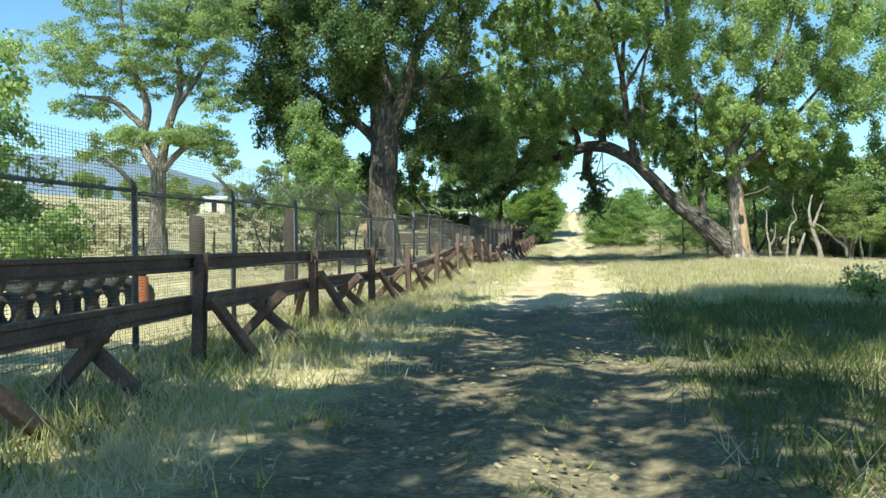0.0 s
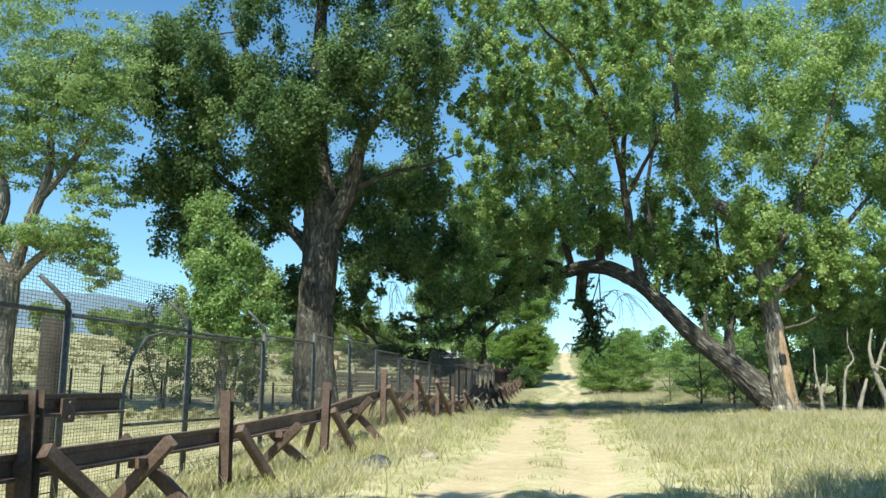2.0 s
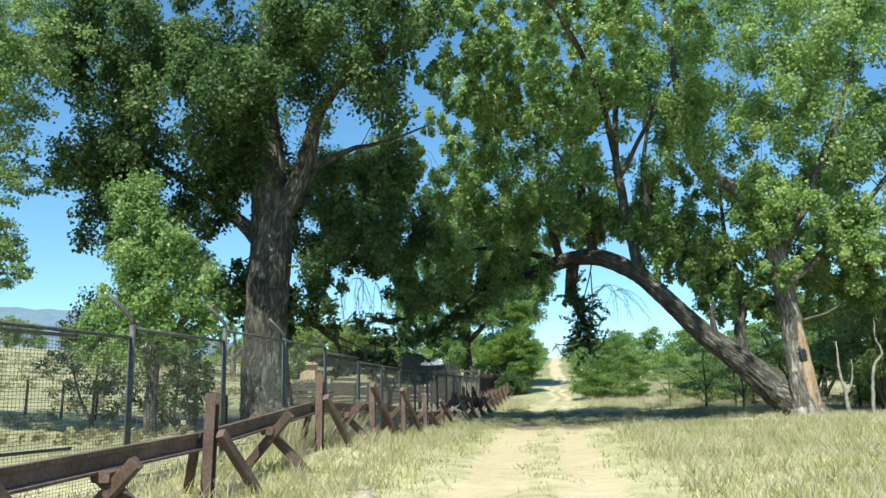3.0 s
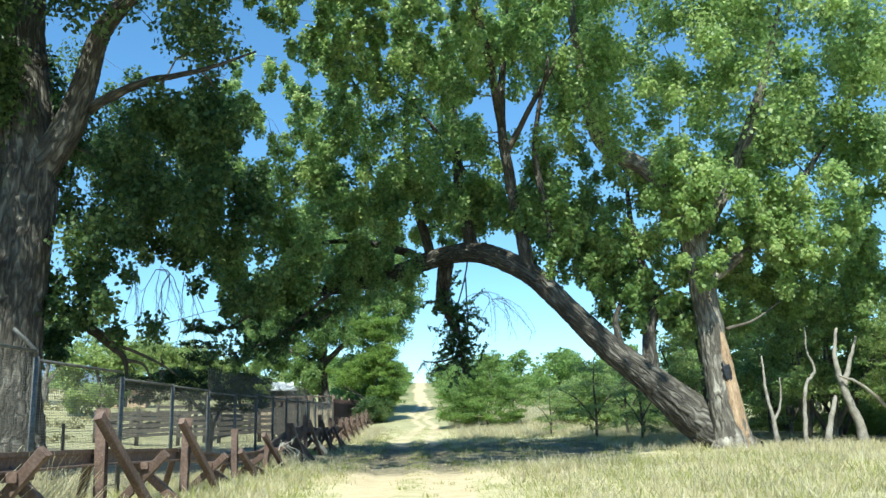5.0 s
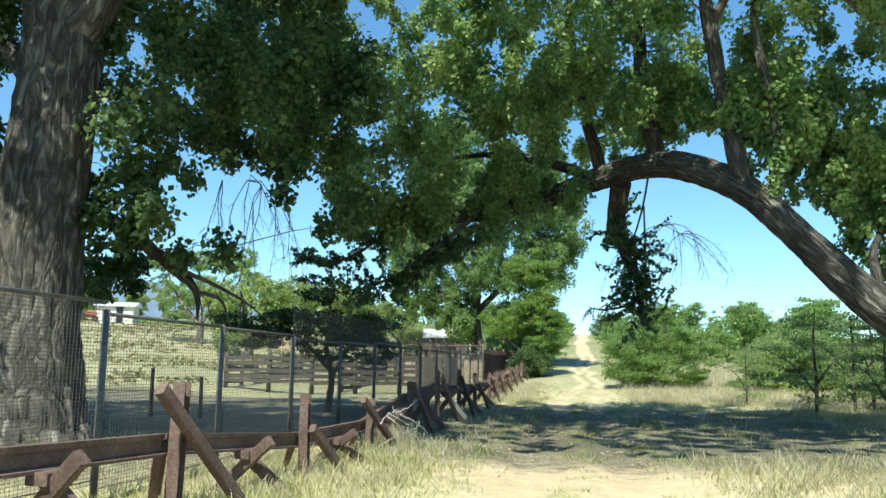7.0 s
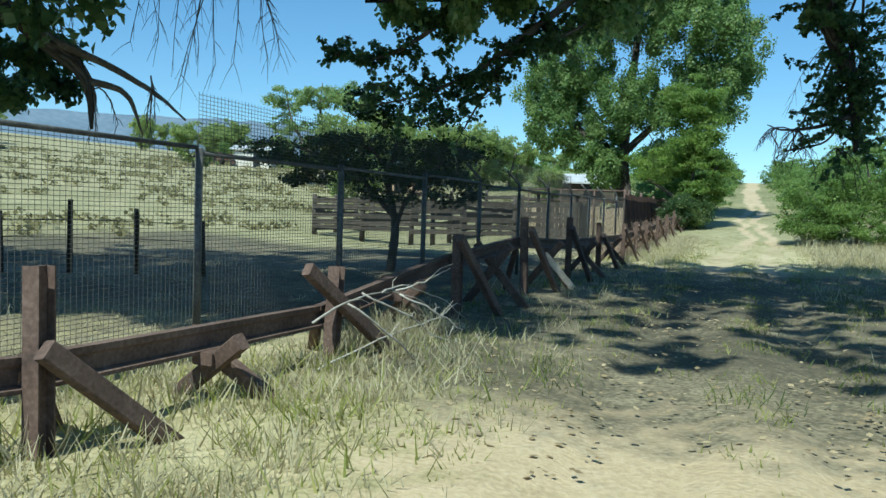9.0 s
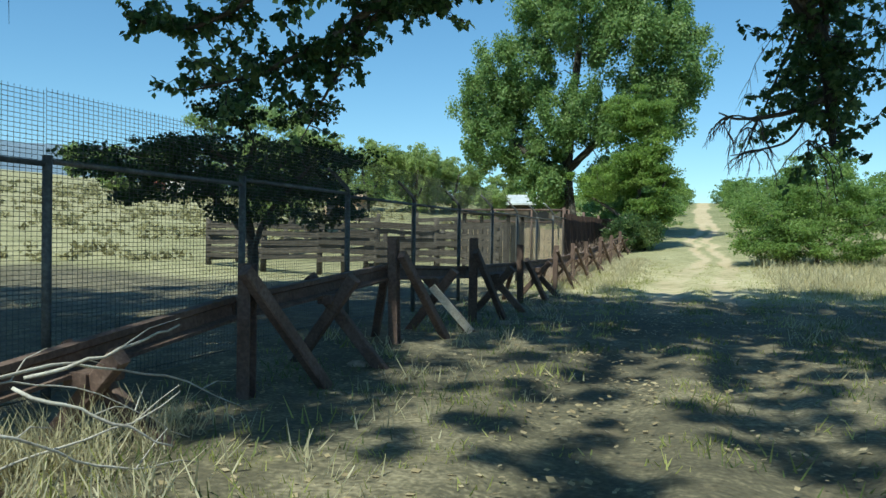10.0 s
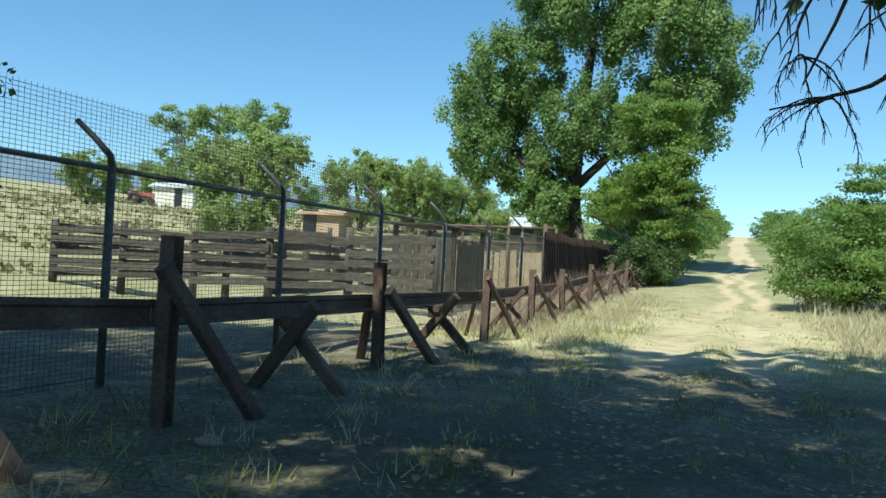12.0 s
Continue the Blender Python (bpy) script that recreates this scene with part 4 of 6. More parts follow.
make_tree("cottonwood_tree", "broad sunlit cottonwood beside the climbing dirt track", "tree", (-7.9, 93, 1.6),
          [("trunk", [(-0.5, 0, -0.4, 0.6), (-0.5, 0, 1.5, 0.48), (-0.7, 0, 4, 0.4), (-0.4, 0, 8, 0.3), (0, 0, 12, 0.18), (0.2, 0, 16, 0.06)]),
           ("limb", [(-0.6, 0, 2.8, 0.3), (-2.4, -0.3, 4.6, 0.22), (-4.4, -0.4, 6.2, 0.14), (-6.2, -0.4, 7.5, 0.05)]),
           ("limb", [(-0.5, 0, 4.2, 0.25), (1.6, -0.2, 6.2, 0.2), (3.8, -0.2, 8, 0.1), (5, 0, 9.5, 0.04)])],
          [(-5.0, -0.4, 6.2, 2.6, 2.6, 2.2, 120, 0.66), (-2.8, -0.8, 4.8, 2.2, 1.6, 1.3, 60, 0.55), (-1.8, -1.0, 3.0, 2.0, 1.4, 1.1, 56, 0.5), (-4.2, -0.6, 10.2, 3.2, 3.2, 2.4, 110, 0.75), (-0.4, -0.6, 13.8, 4.0, 3.6, 2.8, 150, 0.8), (3.6, -0.4, 11.8, 3.2, 3.2, 2.6, 110, 0.75), (5.0, 0, 8.0, 2.4, 2.4, 2.2, 80, 0.7), (0.4, -1.2, 7.6, 2.8, 2.2, 2.2, 90, 0.7), (-0.5, -0.5, 17.4, 3, 3, 2, 70, 0.75), (2.8, 0, 4.0, 2.4, 2.2, 1.5, 60, 0.6), (6.0, -0.3, 10.8, 2.4, 2.4, 3.2, 80, 0.7), (-6.2, -0.4, 8.2, 1.9, 2.0, 2.0, 50, 0.65), (4.2, 0, 15.0, 2.6, 2.6, 2.4, 70, 0.7), (-1.8, 0, 3.6, 1.4, 1.4, 1.0, 22, 0.5)],
          BRIGHT_LEAF, BARK, 15, 165, 0.16, 0.5, (0.9, 0.9, 1.15), clumpy=0.8, airy=-0.34)

make_tree("mesquite_tree", "bright green feathery mesquite in front of the big cottonwood", "tree", (-3.9, 87, 1.0),
          [("trunk", [(0, 0, -0.3, 0.2), (0.1, 0, 1.2, 0.16), (0.3, 0, 3, 0.1), (0.5, 0, 5.5, 0.05)]),
           ("limb", [(0.1, 0, 1.0, 0.12), (-1.4, 0, 2.2, 0.08), (-2.8, 0, 3.0, 0.03)]),
           ("limb", [(0.1, 0, 1.0, 0.12), (1.2, 0, 2.6, 0.08), (1.8, 0, 4.0, 0.03)])],
          [(0.3, 0, 5.4, 1.5, 1.5, 2.2, 80, 0.5), (-1.6, 0, 3.6, 2.0, 1.6, 1.0, 80, 0.46), (1.1, 0, 3.4, 1.6, 1.6, 1.8, 75, 0.5), (1.0, 0, 2.1, 1.3, 1.2, 0.8, 44, 0.46), (-0.8, 0, 7.2, 0.9, 0.9, 1.0, 22, 0.4), (0.6, 0, 7.4, 1.2, 1.2, 1.6, 50, 0.45)],
          FEATHER_LEAF, TWIG, 16, 220, 0.11, 0.1, (1.3, 1.3, 0.5), airy=-0.2)

bush = make_tree("mesquite_bush", "rounded green mesquite bush at the edge of the dirt track", "bush", (4.2, 77.5, 0.6),
          [("trunk", [(0, 0, -0.3, 0.14), (0.1, 0, 0.8, 0.11), (0.4, 0, 2.2, 0.07), (0.2, 0, 3.6, 0.03)]),
           ("limb", [(0, 0, 0.3, 0.1), (-1.2, 0, 1.4, 0.07), (-2.2, 0, 2.2, 0.03)]),
           ("limb", [(0, 0, 0.3, 0.1), (1.3, 0, 1.3, 0.07), (2.4, 0, 1.9, 0.03)])],
          [(-1.3, 0, 1.9, 2.0, 1.8, 1.5, 110, 0.42), (0.1, 0, 3.2, 1.7, 1.6, 1.5, 85, 0.4), (1.7, 0, 2.0, 1.7, 1.6, 1.5, 85, 0.42), (-0.2, -0.4, 0.8, 3.2, 1.8, 0.8, 130, 0.42), (0.5, 0, 4.5, 0.7, 0.7, 0.7, 14, 0.3)],
          MESQUITE_LEAF, TWIG, 17, 250, 0.085, 0.1, (1.3, 1.3, 0.5), airy=-0.16)

make_tree("juniper_tree", "dark flat-topped tree leaning against the wire mesh fence", "tree", (-8.3, 54.6, 0.1),
          [("trunk", [(0, 0, -0.2, 0.12), (0.1, 0, 1.0, 0.1), (-0.1, 0, 2.0, 0.08), (0.1, 0, 3.0, 0.05)]),
           ("limb", [(0, 0, 0.5, 0.06), (0.5, -0.3, 1.6, 0.05), (1.4, -0.4, 2.5, 0.03)]),
           ("limb", [(0, 0, 1.3, 0.07), (-1.2, 0, 2.4, 0.05), (-2.8, 0, 2.9, 0.02)]),
           ("limb", [(0, 0, 2.0, 0.05), (0.7, 0.1, 2.7, 0.04), (1.2, 0.2, 2.9, 0.025), (1.7, 0.2, 3.0, 0.012)]), ("limb", [(0, 0, 2.2, 0.05), (-0.6, 0, 2.8, 0.035), (-1.6, 0, 3.2, 0.012)])],
          [(-2.0, 0, 2.55, 1.6, 1.2, 0.26, 39, 0.23), (-0.2, 0, 2.3, 1.9, 1.4, 0.31, 50, 0.23), (1.3, -0.2, 2.1, 1.1, 1.0, 0.26, 25, 0.21), (-1.0, 0, 3.0, 1.7, 1.2, 0.21, 39, 0.21), (1.1, 0.1, 2.75, 1.5, 1.1, 0.26, 39, 0.21),
           (0.2, 0.1, 3.6, 1.5, 1.1, 0.24, 29, 0.20), (-3.2, 0, 2.85, 0.9, 0.7, 0.21, 16, 0.18), (0.6, 0, 1.75, 1.6, 1.0, 0.26, 27, 0.21), (-2.6, 0.2, 2.1, 1.0, 0.8, 0.21, 16, 0.18), (-0.5, 0.2, 4.15, 0.9, 0.7, 0.18, 13, 0.18)],
          CEDAR_LEAF, TWIG, 18, 200, 0.08, 0.1, (1.5, 1.5, 0.65), airy=-0.2)

# Dark shrubs near y 85 are added where shade lies beneath the mesquite.
for bx, by, bs, br in ((-14.2, 44.0, 1.0, 1), (-16.6, 42.6, 1.35, 3), (-4.4, 84.6, 0.55, 5), (-3.2, 86.2, 0.5, 6)):
    make_tree("elm_shrub", "dark leafy shrub at the foot of the big cottonwood", "shrub", (bx, by, ground_at(bx, by)),
              [("trunk", [(0, 0, -0.2, 0.08), (0.05, 0, 0.9, 0.06), (0.2, 0, 2.2 * bs, 0.03)]), ("limb", [(0, 0, 0.2, 0.06), (-0.6, 0.1, 1.2, 0.045), (-1.0, 0, 2.0 * bs, 0.02)])],
              [(0, 0, 1.5 * bs, 1.6 * bs, 1.2, 1.3 * bs, 70, 0.36), (0.3, 0, 2.8 * bs, 1.2 * bs, 1.0, 0.9 * bs, 40, 0.33)],
              SHADED_LEAF, TWIG, 80 + br, 90, 0.1, airy=-0.4)

# a tree beside the start of the track, whose crown shades it
make_tree("cottonwood_tree", "spreading cottonwood shading the start of the dirt track", "tree", (9.0, -4.0, 0.0),
          [("trunk", [(0, 0, -0.3, 0.6), (-0.2, 0, 2.5, 0.45), (-0.8, 0.4, 5.5, 0.38)]),
           ("limb", [(-0.6, 0.3, 5.0, 0.3), (-4.0, 2.5, 8.0, 0.22), (-8.5, 5.5, 9.5, 0.12), (-13, 7, 10, 0.04)]),
           ("limb", [(-0.6, 0.3, 5.0, 0.3), (-2.5, 5.0, 8.0, 0.22), (-3.5, 12, 9.8, 0.12), (-4, 18, 10.4, 0.04)]),
           ("limb", [(-0.6, 0.3, 5.0, 0.3), (1.5, 2.0, 8, 0.2), (2.5, 6, 11, 0.08)])],
          [(-14.2, 2.9, 10, 4.8, 5.4, 1.6, 190, 0.6), (-9.0, 12.0, 10.2, 5.0, 6.5, 1.7, 330, 0.6), (-3.5, 14.5, 10.2, 5.0, 6.0, 1.7, 440, 0.7), (2.5, 15.0, 10.6, 4.5, 6.5, 1.7, 480, 0.7), (-7, 4, 10, 7, 4, 1.5, 120, 0.75)],
          COTTON_LEAF, BARK, 19, 100, 0.2, airy=-0.42, holes=((-7.4, 6.2, 3.4, 1.2),))

# trees at the edge of the pasture, opposite
make_tree("elm_tree", "dark green tree in the pasture behind the fence", "tree", (-17.6, 20.5, 0.2),
          [("trunk", [(0, 0, -0.3, 0.2), (0, 0, 1.6, 0.16), (0.2, 0, 3.5, 0.1), (0, 0, 6, 0.04)])],
          [(0, 0, 3.4, 2.8, 2.4, 2.0, 120, 0.5), (0.3, 0, 6.2, 2.4, 2.2, 1.8, 80, 0.5), (1.2, 0, 1.6, 2.2, 1.8, 0.9, 46, 0.45)],
          COTTON_LEAF, BARK, 31, 100, 0.15)
make_tree("mesquite_bush", "low green bush in the dry pasture", "bush", (-18.8, 27, 0.1),
          [("trunk", [(0, 0, -0.2, 0.09), (0.1, 0, 0.7, 0.07), (0.1, 0, 1.8, 0.03)])],
          [(0, 0, 1.3, 1.7, 1.4, 0.9, 60, 0.4), (0.6, 0, 2.1, 1.0, 1.0, 0.6, 24, 0.35)],
          MESQUITE_LEAF, TWIG, 32, 90, 0.13, 0.1, (1.3, 1.3, 0.5))

# woods on the bank
wood = make_tree("mesquite_tree", "shady mesquite tree with thin grey stems on the bank", "tree", (14.5, 52, 0.12),
          [("trunk", [(0, 0, -0.3, 0.16), (0.2, 0, 1.2, 0.13), (0.1, 0, 2.8, 0.1), (0.5, 0, 5.2, 0.04)]),
           ("limb", [(0, 0, 0.1, 0.1), (-0.8, 0.1, 1.6, 0.08), (-1.2, 0, 3.2, 0.05), (-1.8, 0, 4.4, 0.02)]),
           ("limb", [(0, 0, 0.2, 0.1), (0.9, -0.2, 1.6, 0.08), (1.8, 0, 2.8, 0.05), (2.4, 0, 4.0, 0.02)])],
          [(0, 0, 3.6, 2.8, 2.4, 1.5, 110, 0.5), (0.4, 0, 5.4, 2.0, 2.0, 1.3, 70, 0.5), (-1.6, 0, 2.4, 1.6, 1.6, 0.9, 46, 0.42), (1.8, 0, 2.3, 1.6, 1.5, 0.8, 40, 0.42)],
          WOOD_LEAF, PALE_BARK, 41, 100, 0.12, 0.15, (1.3, 1.3, 0.5), airy=0.02)
for wx, wy, wr, ws in ((18.5, 50, 80, 1.1), (12.2, 58, 200, 0.95), (16.5, 60, 20, 1.15), (21.5, 57, 140, 1.2), (24, 48, 250, 1.2), (19.5, 68, 310, 1.1), (26, 64, 60, 1.2), (17, 42.5, 30, 0.9), (22.5, 42, 170, 1.15), (30, 56, 110, 1.3), (14.8, 47.2, 280, 0.7), (13.2, 51, 60, 0.8), (16.2, 54.5, 130, 0.9), (19.8, 53.5, 200, 1.0), (15, 65, 20, 1.1), (23, 53, 290, 1.1), (26.5, 57, 340, 1.2), (20.5, 46.5, 70, 1.0), (27, 51.5, 10, 1.2), (23, 70, 100, 1.1), (30, 68, 200, 1.3)):
    copy_thing(wood, pose(wx, wy, ground_at(wx, wy), 0, 0, wr) @ Matrix.Scale(ws, 4))
sapling = make_tree("mesquite_sapling", "thin feathery mesquite sapling in the grass", "sapling", (7.4, 58.5, 0.08),
          [("trunk", [(0, 0, -0.2, 0.07), (0.05, 0, 1.2, 0.055), (0.0, 0, 2.4, 0.04), (0.1, 0, 3.6, 0.015)]),
           ("limb", [(0, 0, 0.8, 0.04), (-0.7, 0, 1.7, 0.03), (-1.5, 0, 2.2, 0.012)]),
           ("limb", [(0, 0, 1.0, 0.04), (0.7, 0.1, 1.9, 0.03), (1.4, 0, 2.4, 0.012)])],
          [(0, 0, 2.2, 1.9, 1.5, 0.3, 24, 0.24), (0.1, 0, 3.1, 1.4, 1.2, 0.3, 18, 0.22), (0, 0, 1.3, 1.8, 1.4, 0.25, 20, 0.24), (0.2, 0, 0.6, 1.2, 1.0, 0.25, 10, 0.24)],
          WOOD_LEAF, TWIG, 43, 130, 0.075, 0.1, (1.8, 1.8, 0.35), airy=-0.5)
for wx, wy, wr, ws in ((9.4, 61, 120, 1.0), (6.6, 66, 40, 0.7), (11, 64, 220, 1.1), (8.6, 55.5, 300, 0.8), (12.5, 62, 10, 1.2), (13.6, 55, 80, 1.1)):
    copy_thing(sapling, pose(wx, wy, ground_at(wx, wy), 0, 0, wr) @ Matrix.Scale(ws, 4))
scrub_bush = make_tree("mesquite_bush", "dusty olive mesquite bush on the dry slope", "bush", (10.5, 74, 0.3),
          [("trunk", [(0, 0, -0.3, 0.12), (0.1, 0, 0.7, 0.09), (0.5, 0, 2.0, 0.05), (0.3, 0, 3.0, 0.02)]), ("limb", [(0, 0, 0.2, 0.09), (-1.0, 0.2, 1.2, 0.06), (-2.0, 0.2, 1.8, 0.02)])],
          [(-1.1, 0.2, 1.5, 2.0, 1.7, 1.3, 90, 0.45), (0.8, 0, 2.0, 1.9, 1.7, 1.4, 90, 0.45), (1.8, -0.3, 1.2, 1.7, 1.5, 1.0, 60, 0.42), (-0.2, -0.3, 0.7, 3.0, 1.8, 0.7, 90, 0.42), (0.2, 0, 3.2, 0.9, 0.9, 0.6, 18, 0.34)],
          WOOD_LEAF, TWIG, 47, 150, 0.11, 0.1, (1.3, 1.3, 0.6), airy=-0.14)
far_bush = make_tree("mesquite_bush", "rounded green mesquite bush on the hill", "bush", (-5.4, 101, 2.0),
          [("trunk", [(0, 0, -0.3, 0.14), (0.1, 0, 0.8, 0.11), (0.4, 0, 2.2, 0.07), (0.2, 0, 3.6, 0.03)]), ("limb", [(0, 0, 0.3, 0.1), (-1.2, 0, 1.4, 0.07), (-2.2, 0, 2.2, 0.03)])],
          [(-1.3, 0, 1.9, 2.0, 1.8, 1.5, 60, 0.5), (0.1, 0, 3.2, 1.7, 1.6, 1.5, 46, 0.48), (1.7, 0, 2.0, 1.7, 1.6, 1.5, 46, 0.5), (-0.2, -0.4, 0.8, 3.2, 1.8, 0.8, 60, 0.5)],
          MESQUITE_LEAF, TWIG, 48, 46, 0.19, 0.1, (1.3, 1.3, 0.6), airy=-0.2)
for wx, wy, wr, ws in ((14.5, 68, 40, 0.62), (18, 64, 140, 0.66), (22, 63, 220, 0.7), (25.5, 60, 300, 0.7), (17.5, 56.5, 10, 0.5), (21, 59.5, 80, 0.6), (28.5, 61, 170, 0.8), (32, 64, 260, 0.8), (13, 72, 320, 0.6), (26, 68, 50, 0.8), (10.5, 79, 100, 0.9), (14, 104, 190, 1.25), (20, 106, 30, 1.4), (27, 104, 250, 1.5), (34, 100, 310, 1.5), (41, 96, 80, 1.6), (17, 122, 150, 1.2), (9, 128, 280, 1.0), (24, 122, 0, 1.4), (33, 118, 60, 1.5), (6.5, 112, 200, 0.9), (49, 90, 20, 1.6),
                       (-4.6, 104, 70, 0.6), (-4.2, 112, 70, 0.65), (-4.0, 120, 10, 0.7), (-4.2, 129, 140, 0.7), (-4.0, 140, 260, 0.75), (-4.2, 152, 20, 0.8), (-4.6, 165, 120, 0.85), (4.6, 100, 30, 0.55), (4.4, 113, 130, 0.6), (4.0, 131, 90, 0.6), (4.4, 146, 310, 0.7), (4.6, 170, 10, 0.75), (-9, 140, 50, 1.1), (-9, 158, 150, 1.0), (6, 126, 190, 0.9), (5, 162, 20, 0.9), (10, 150, 250, 1.1), (14, 140, 320, 1.2), (12, 165, 30, 1.1), (22, 145, 100, 1.3), (24, 165, 200, 1.2), (-14, 150, 300, 1.2), (-15, 168, 0, 1.2), (-6.3, 104, 170, 0.95), (-6.6, 112, 20, 0.9), (-5.8, 121, 90, 0.85), (-5.0, 132, 230, 0.8), (-4.5, 143, 300, 0.8), (4.5, 140, 130, 0.7), (5.5, 152, 30, 0.7), (-3.6, 137, 40, 0.75), (-3.8, 147, 200, 0.85), (-3.7, 159, 310, 0.85), (3.4, 120, 70, 0.7), (3.3, 137, 250, 0.75), (3.2, 151, 190, 0.8), (3.3, 163, 100, 0.8), (-4.4, 98, 60, 0.5), (3.6, 107, 20, 0.6)):
    copy_thing(scrub_bush if wy < 90 else far_bush, pose(wx, wy, ground_at(wx, wy) - 0.3, 0, 0, wr) @ Matrix.Scale(ws, 4))

# trees on the slope behind the corral
hill_tree = make_tree("hill_tree", "pale green rounded tree on the dry slope", "tree", (-24.8, 87, 1.6),
          [("trunk", [(0, 0, -0.3, 0.26), (0.1, 0, 1.4, 0.2), (-0.3, 0, 3, 0.13), (-0.8, 0, 5, 0.05)]),
           ("limb", [(0.1, 0, 1.0, 0.15), (1.0, 0, 2.4, 0.1), (2.0, 0, 4.2, 0.04)]),
           ("limb", [(0.0, 0, 0.9, 0.13), (-1.2, 0, 2.2, 0.09), (-2.4, 0, 3.4, 0.03)])],
          [(-1.6, 0, 4.6, 2.2, 2.0, 1.6, 75, 0.55), (1.4, 0, 4.8, 2.2, 2.0, 1.6, 75, 0.55), (0, 0, 5.6, 1.6, 1.6, 1.2, 40, 0.5), (3.0, 0, 3.4, 1.2, 1.2, 0.9, 26, 0.45), (-2.8, 0, 3.2, 1.2, 1.2, 0.9, 24, 0.45), (0.2, -0.4, 2.2, 2.6, 2.0, 1.2, 60, 0.5), (-1.2, 0.3, 1.2, 2.0, 1.6, 0.8, 30, 0.45)],
          GREY_LEAF, PALE_BARK, 51, 85, 0.19)
make_tree("hill_tree", "spreading grey-stemmed tree with a thin yellow-green crown", "tree", (-33.5, 96.5, ground_at(-33.5, 96.5)),
          [("trunk", [(0, 0, -0.3, 0.34), (0.1, 0, 1.2, 0.28), (0.0, 0, 2.2, 0.24)]),
           ("limb", [(0, 0, 1.6, 0.2), (-1.6, 0, 3.4, 0.16), (-3.0, 0.1, 5.4, 0.1), (-3.6, 0, 7.6, 0.04)]),
           ("limb", [(0, 0, 2.0, 0.2), (0.2, 0, 4.0, 0.15), (-0.4, 0.1, 6.4, 0.09), (-0.2, 0, 8.6, 0.03)]),
           ("limb", [(0.1, 0, 1.8, 0.2), (1.6, 0, 3.6, 0.15), (3.2, 0.1, 5.2, 0.09), (4.2, 0, 7.2, 0.03)]),
           ("limb", [(1.0, 0, 3.0, 0.1), (2.8, 0, 3.6, 0.07), (4.4, 0, 4.2, 0.03)])],
          [(-3.4, 0, 7.2, 2.0, 2.0, 1.2, 80, 0.42), (-0.4, 0, 7.4, 1.6, 1.8, 0.9, 50, 0.42), (2.8, 0, 7.4, 2.2, 2.0, 1.2, 90, 0.42), (-3.8, 0, 5.0, 1.8, 1.6, 1.1, 40, 0.38), (0.2, 0, 5.2, 2.6, 1.6, 1.0, 46, 0.38), (4.2, 0, 5.2, 1.6, 1.6, 1.2, 44, 0.38), (-1.8, 0, 3.6, 1.8, 1.4, 0.6, 20, 0.36), (2.8, 0, 3.6, 1.6, 1.4, 0.6, 20, 0.36)],
          PASTURE_LEAF, PALE_BARK, 53, 120, 0.14, 0.3, (1.2, 1.2, 0.7), airy=-0.2)
rh = random.Random(77)
for k in range(46):
    wx = -26 - 95 * rh.random() ** 1.2
    wy = rh.uniform(125, 235)
    ws = rh.uniform(0.5, 0.95)
    copy_thing(hill_tree if k % 3 else far_bush, pose(wx, wy, ground_at(wx, wy) - 0.1, 0, 0, rh.uniform(0, 360)) @ Matrix.Scale(ws, 4))
for wx, wy, ws in ((-15.8, 102, 0.5), (-29.5, 110, 1.0), (-25.5, 112, 0.95), (-23, 116, 0.8), (-62, 60, 0.6), (-74, 66, 0.7), (-84, 52, 0.8), (-95, 75, 0.7), (-52, 104, 0.7), (-105, 95, 0.9), (-110, 60, 0.8), (-88, 110, 0.8)):
    copy_thing(hill_tree, pose(wx, wy, ground_at(wx, wy) - 0.1, 0, 0, wx * 37) @ Matrix.Scale(ws, 4))


# ---- steel vehicle barrier ----
RAIL_RING = [(0.065, -0.08), (0.065, -0.06), (0.012, -0.045), (0.012, 0.03), (0.036, 0.045), (0.036, 0.08), (-0.036, 0.08), (-0.036, 0.045), (-0.012, 0.03), (-0.012, -0.045), (-0.065, -0.06), (-0.065, -0.08)]
BEAM_RING = [(0.09, -0.09), (0.09, -0.072), (0.012, -0.066), (0.012, 0.066), (0.09, 0.072), (0.09, 0.09), (-0.09, 0.09), (-0.09, 0.072), (-0.012, 0.066), (-0.012, -0.066), (-0.09, -0.072), (-0.09, -0.09)]
BX = -4.2


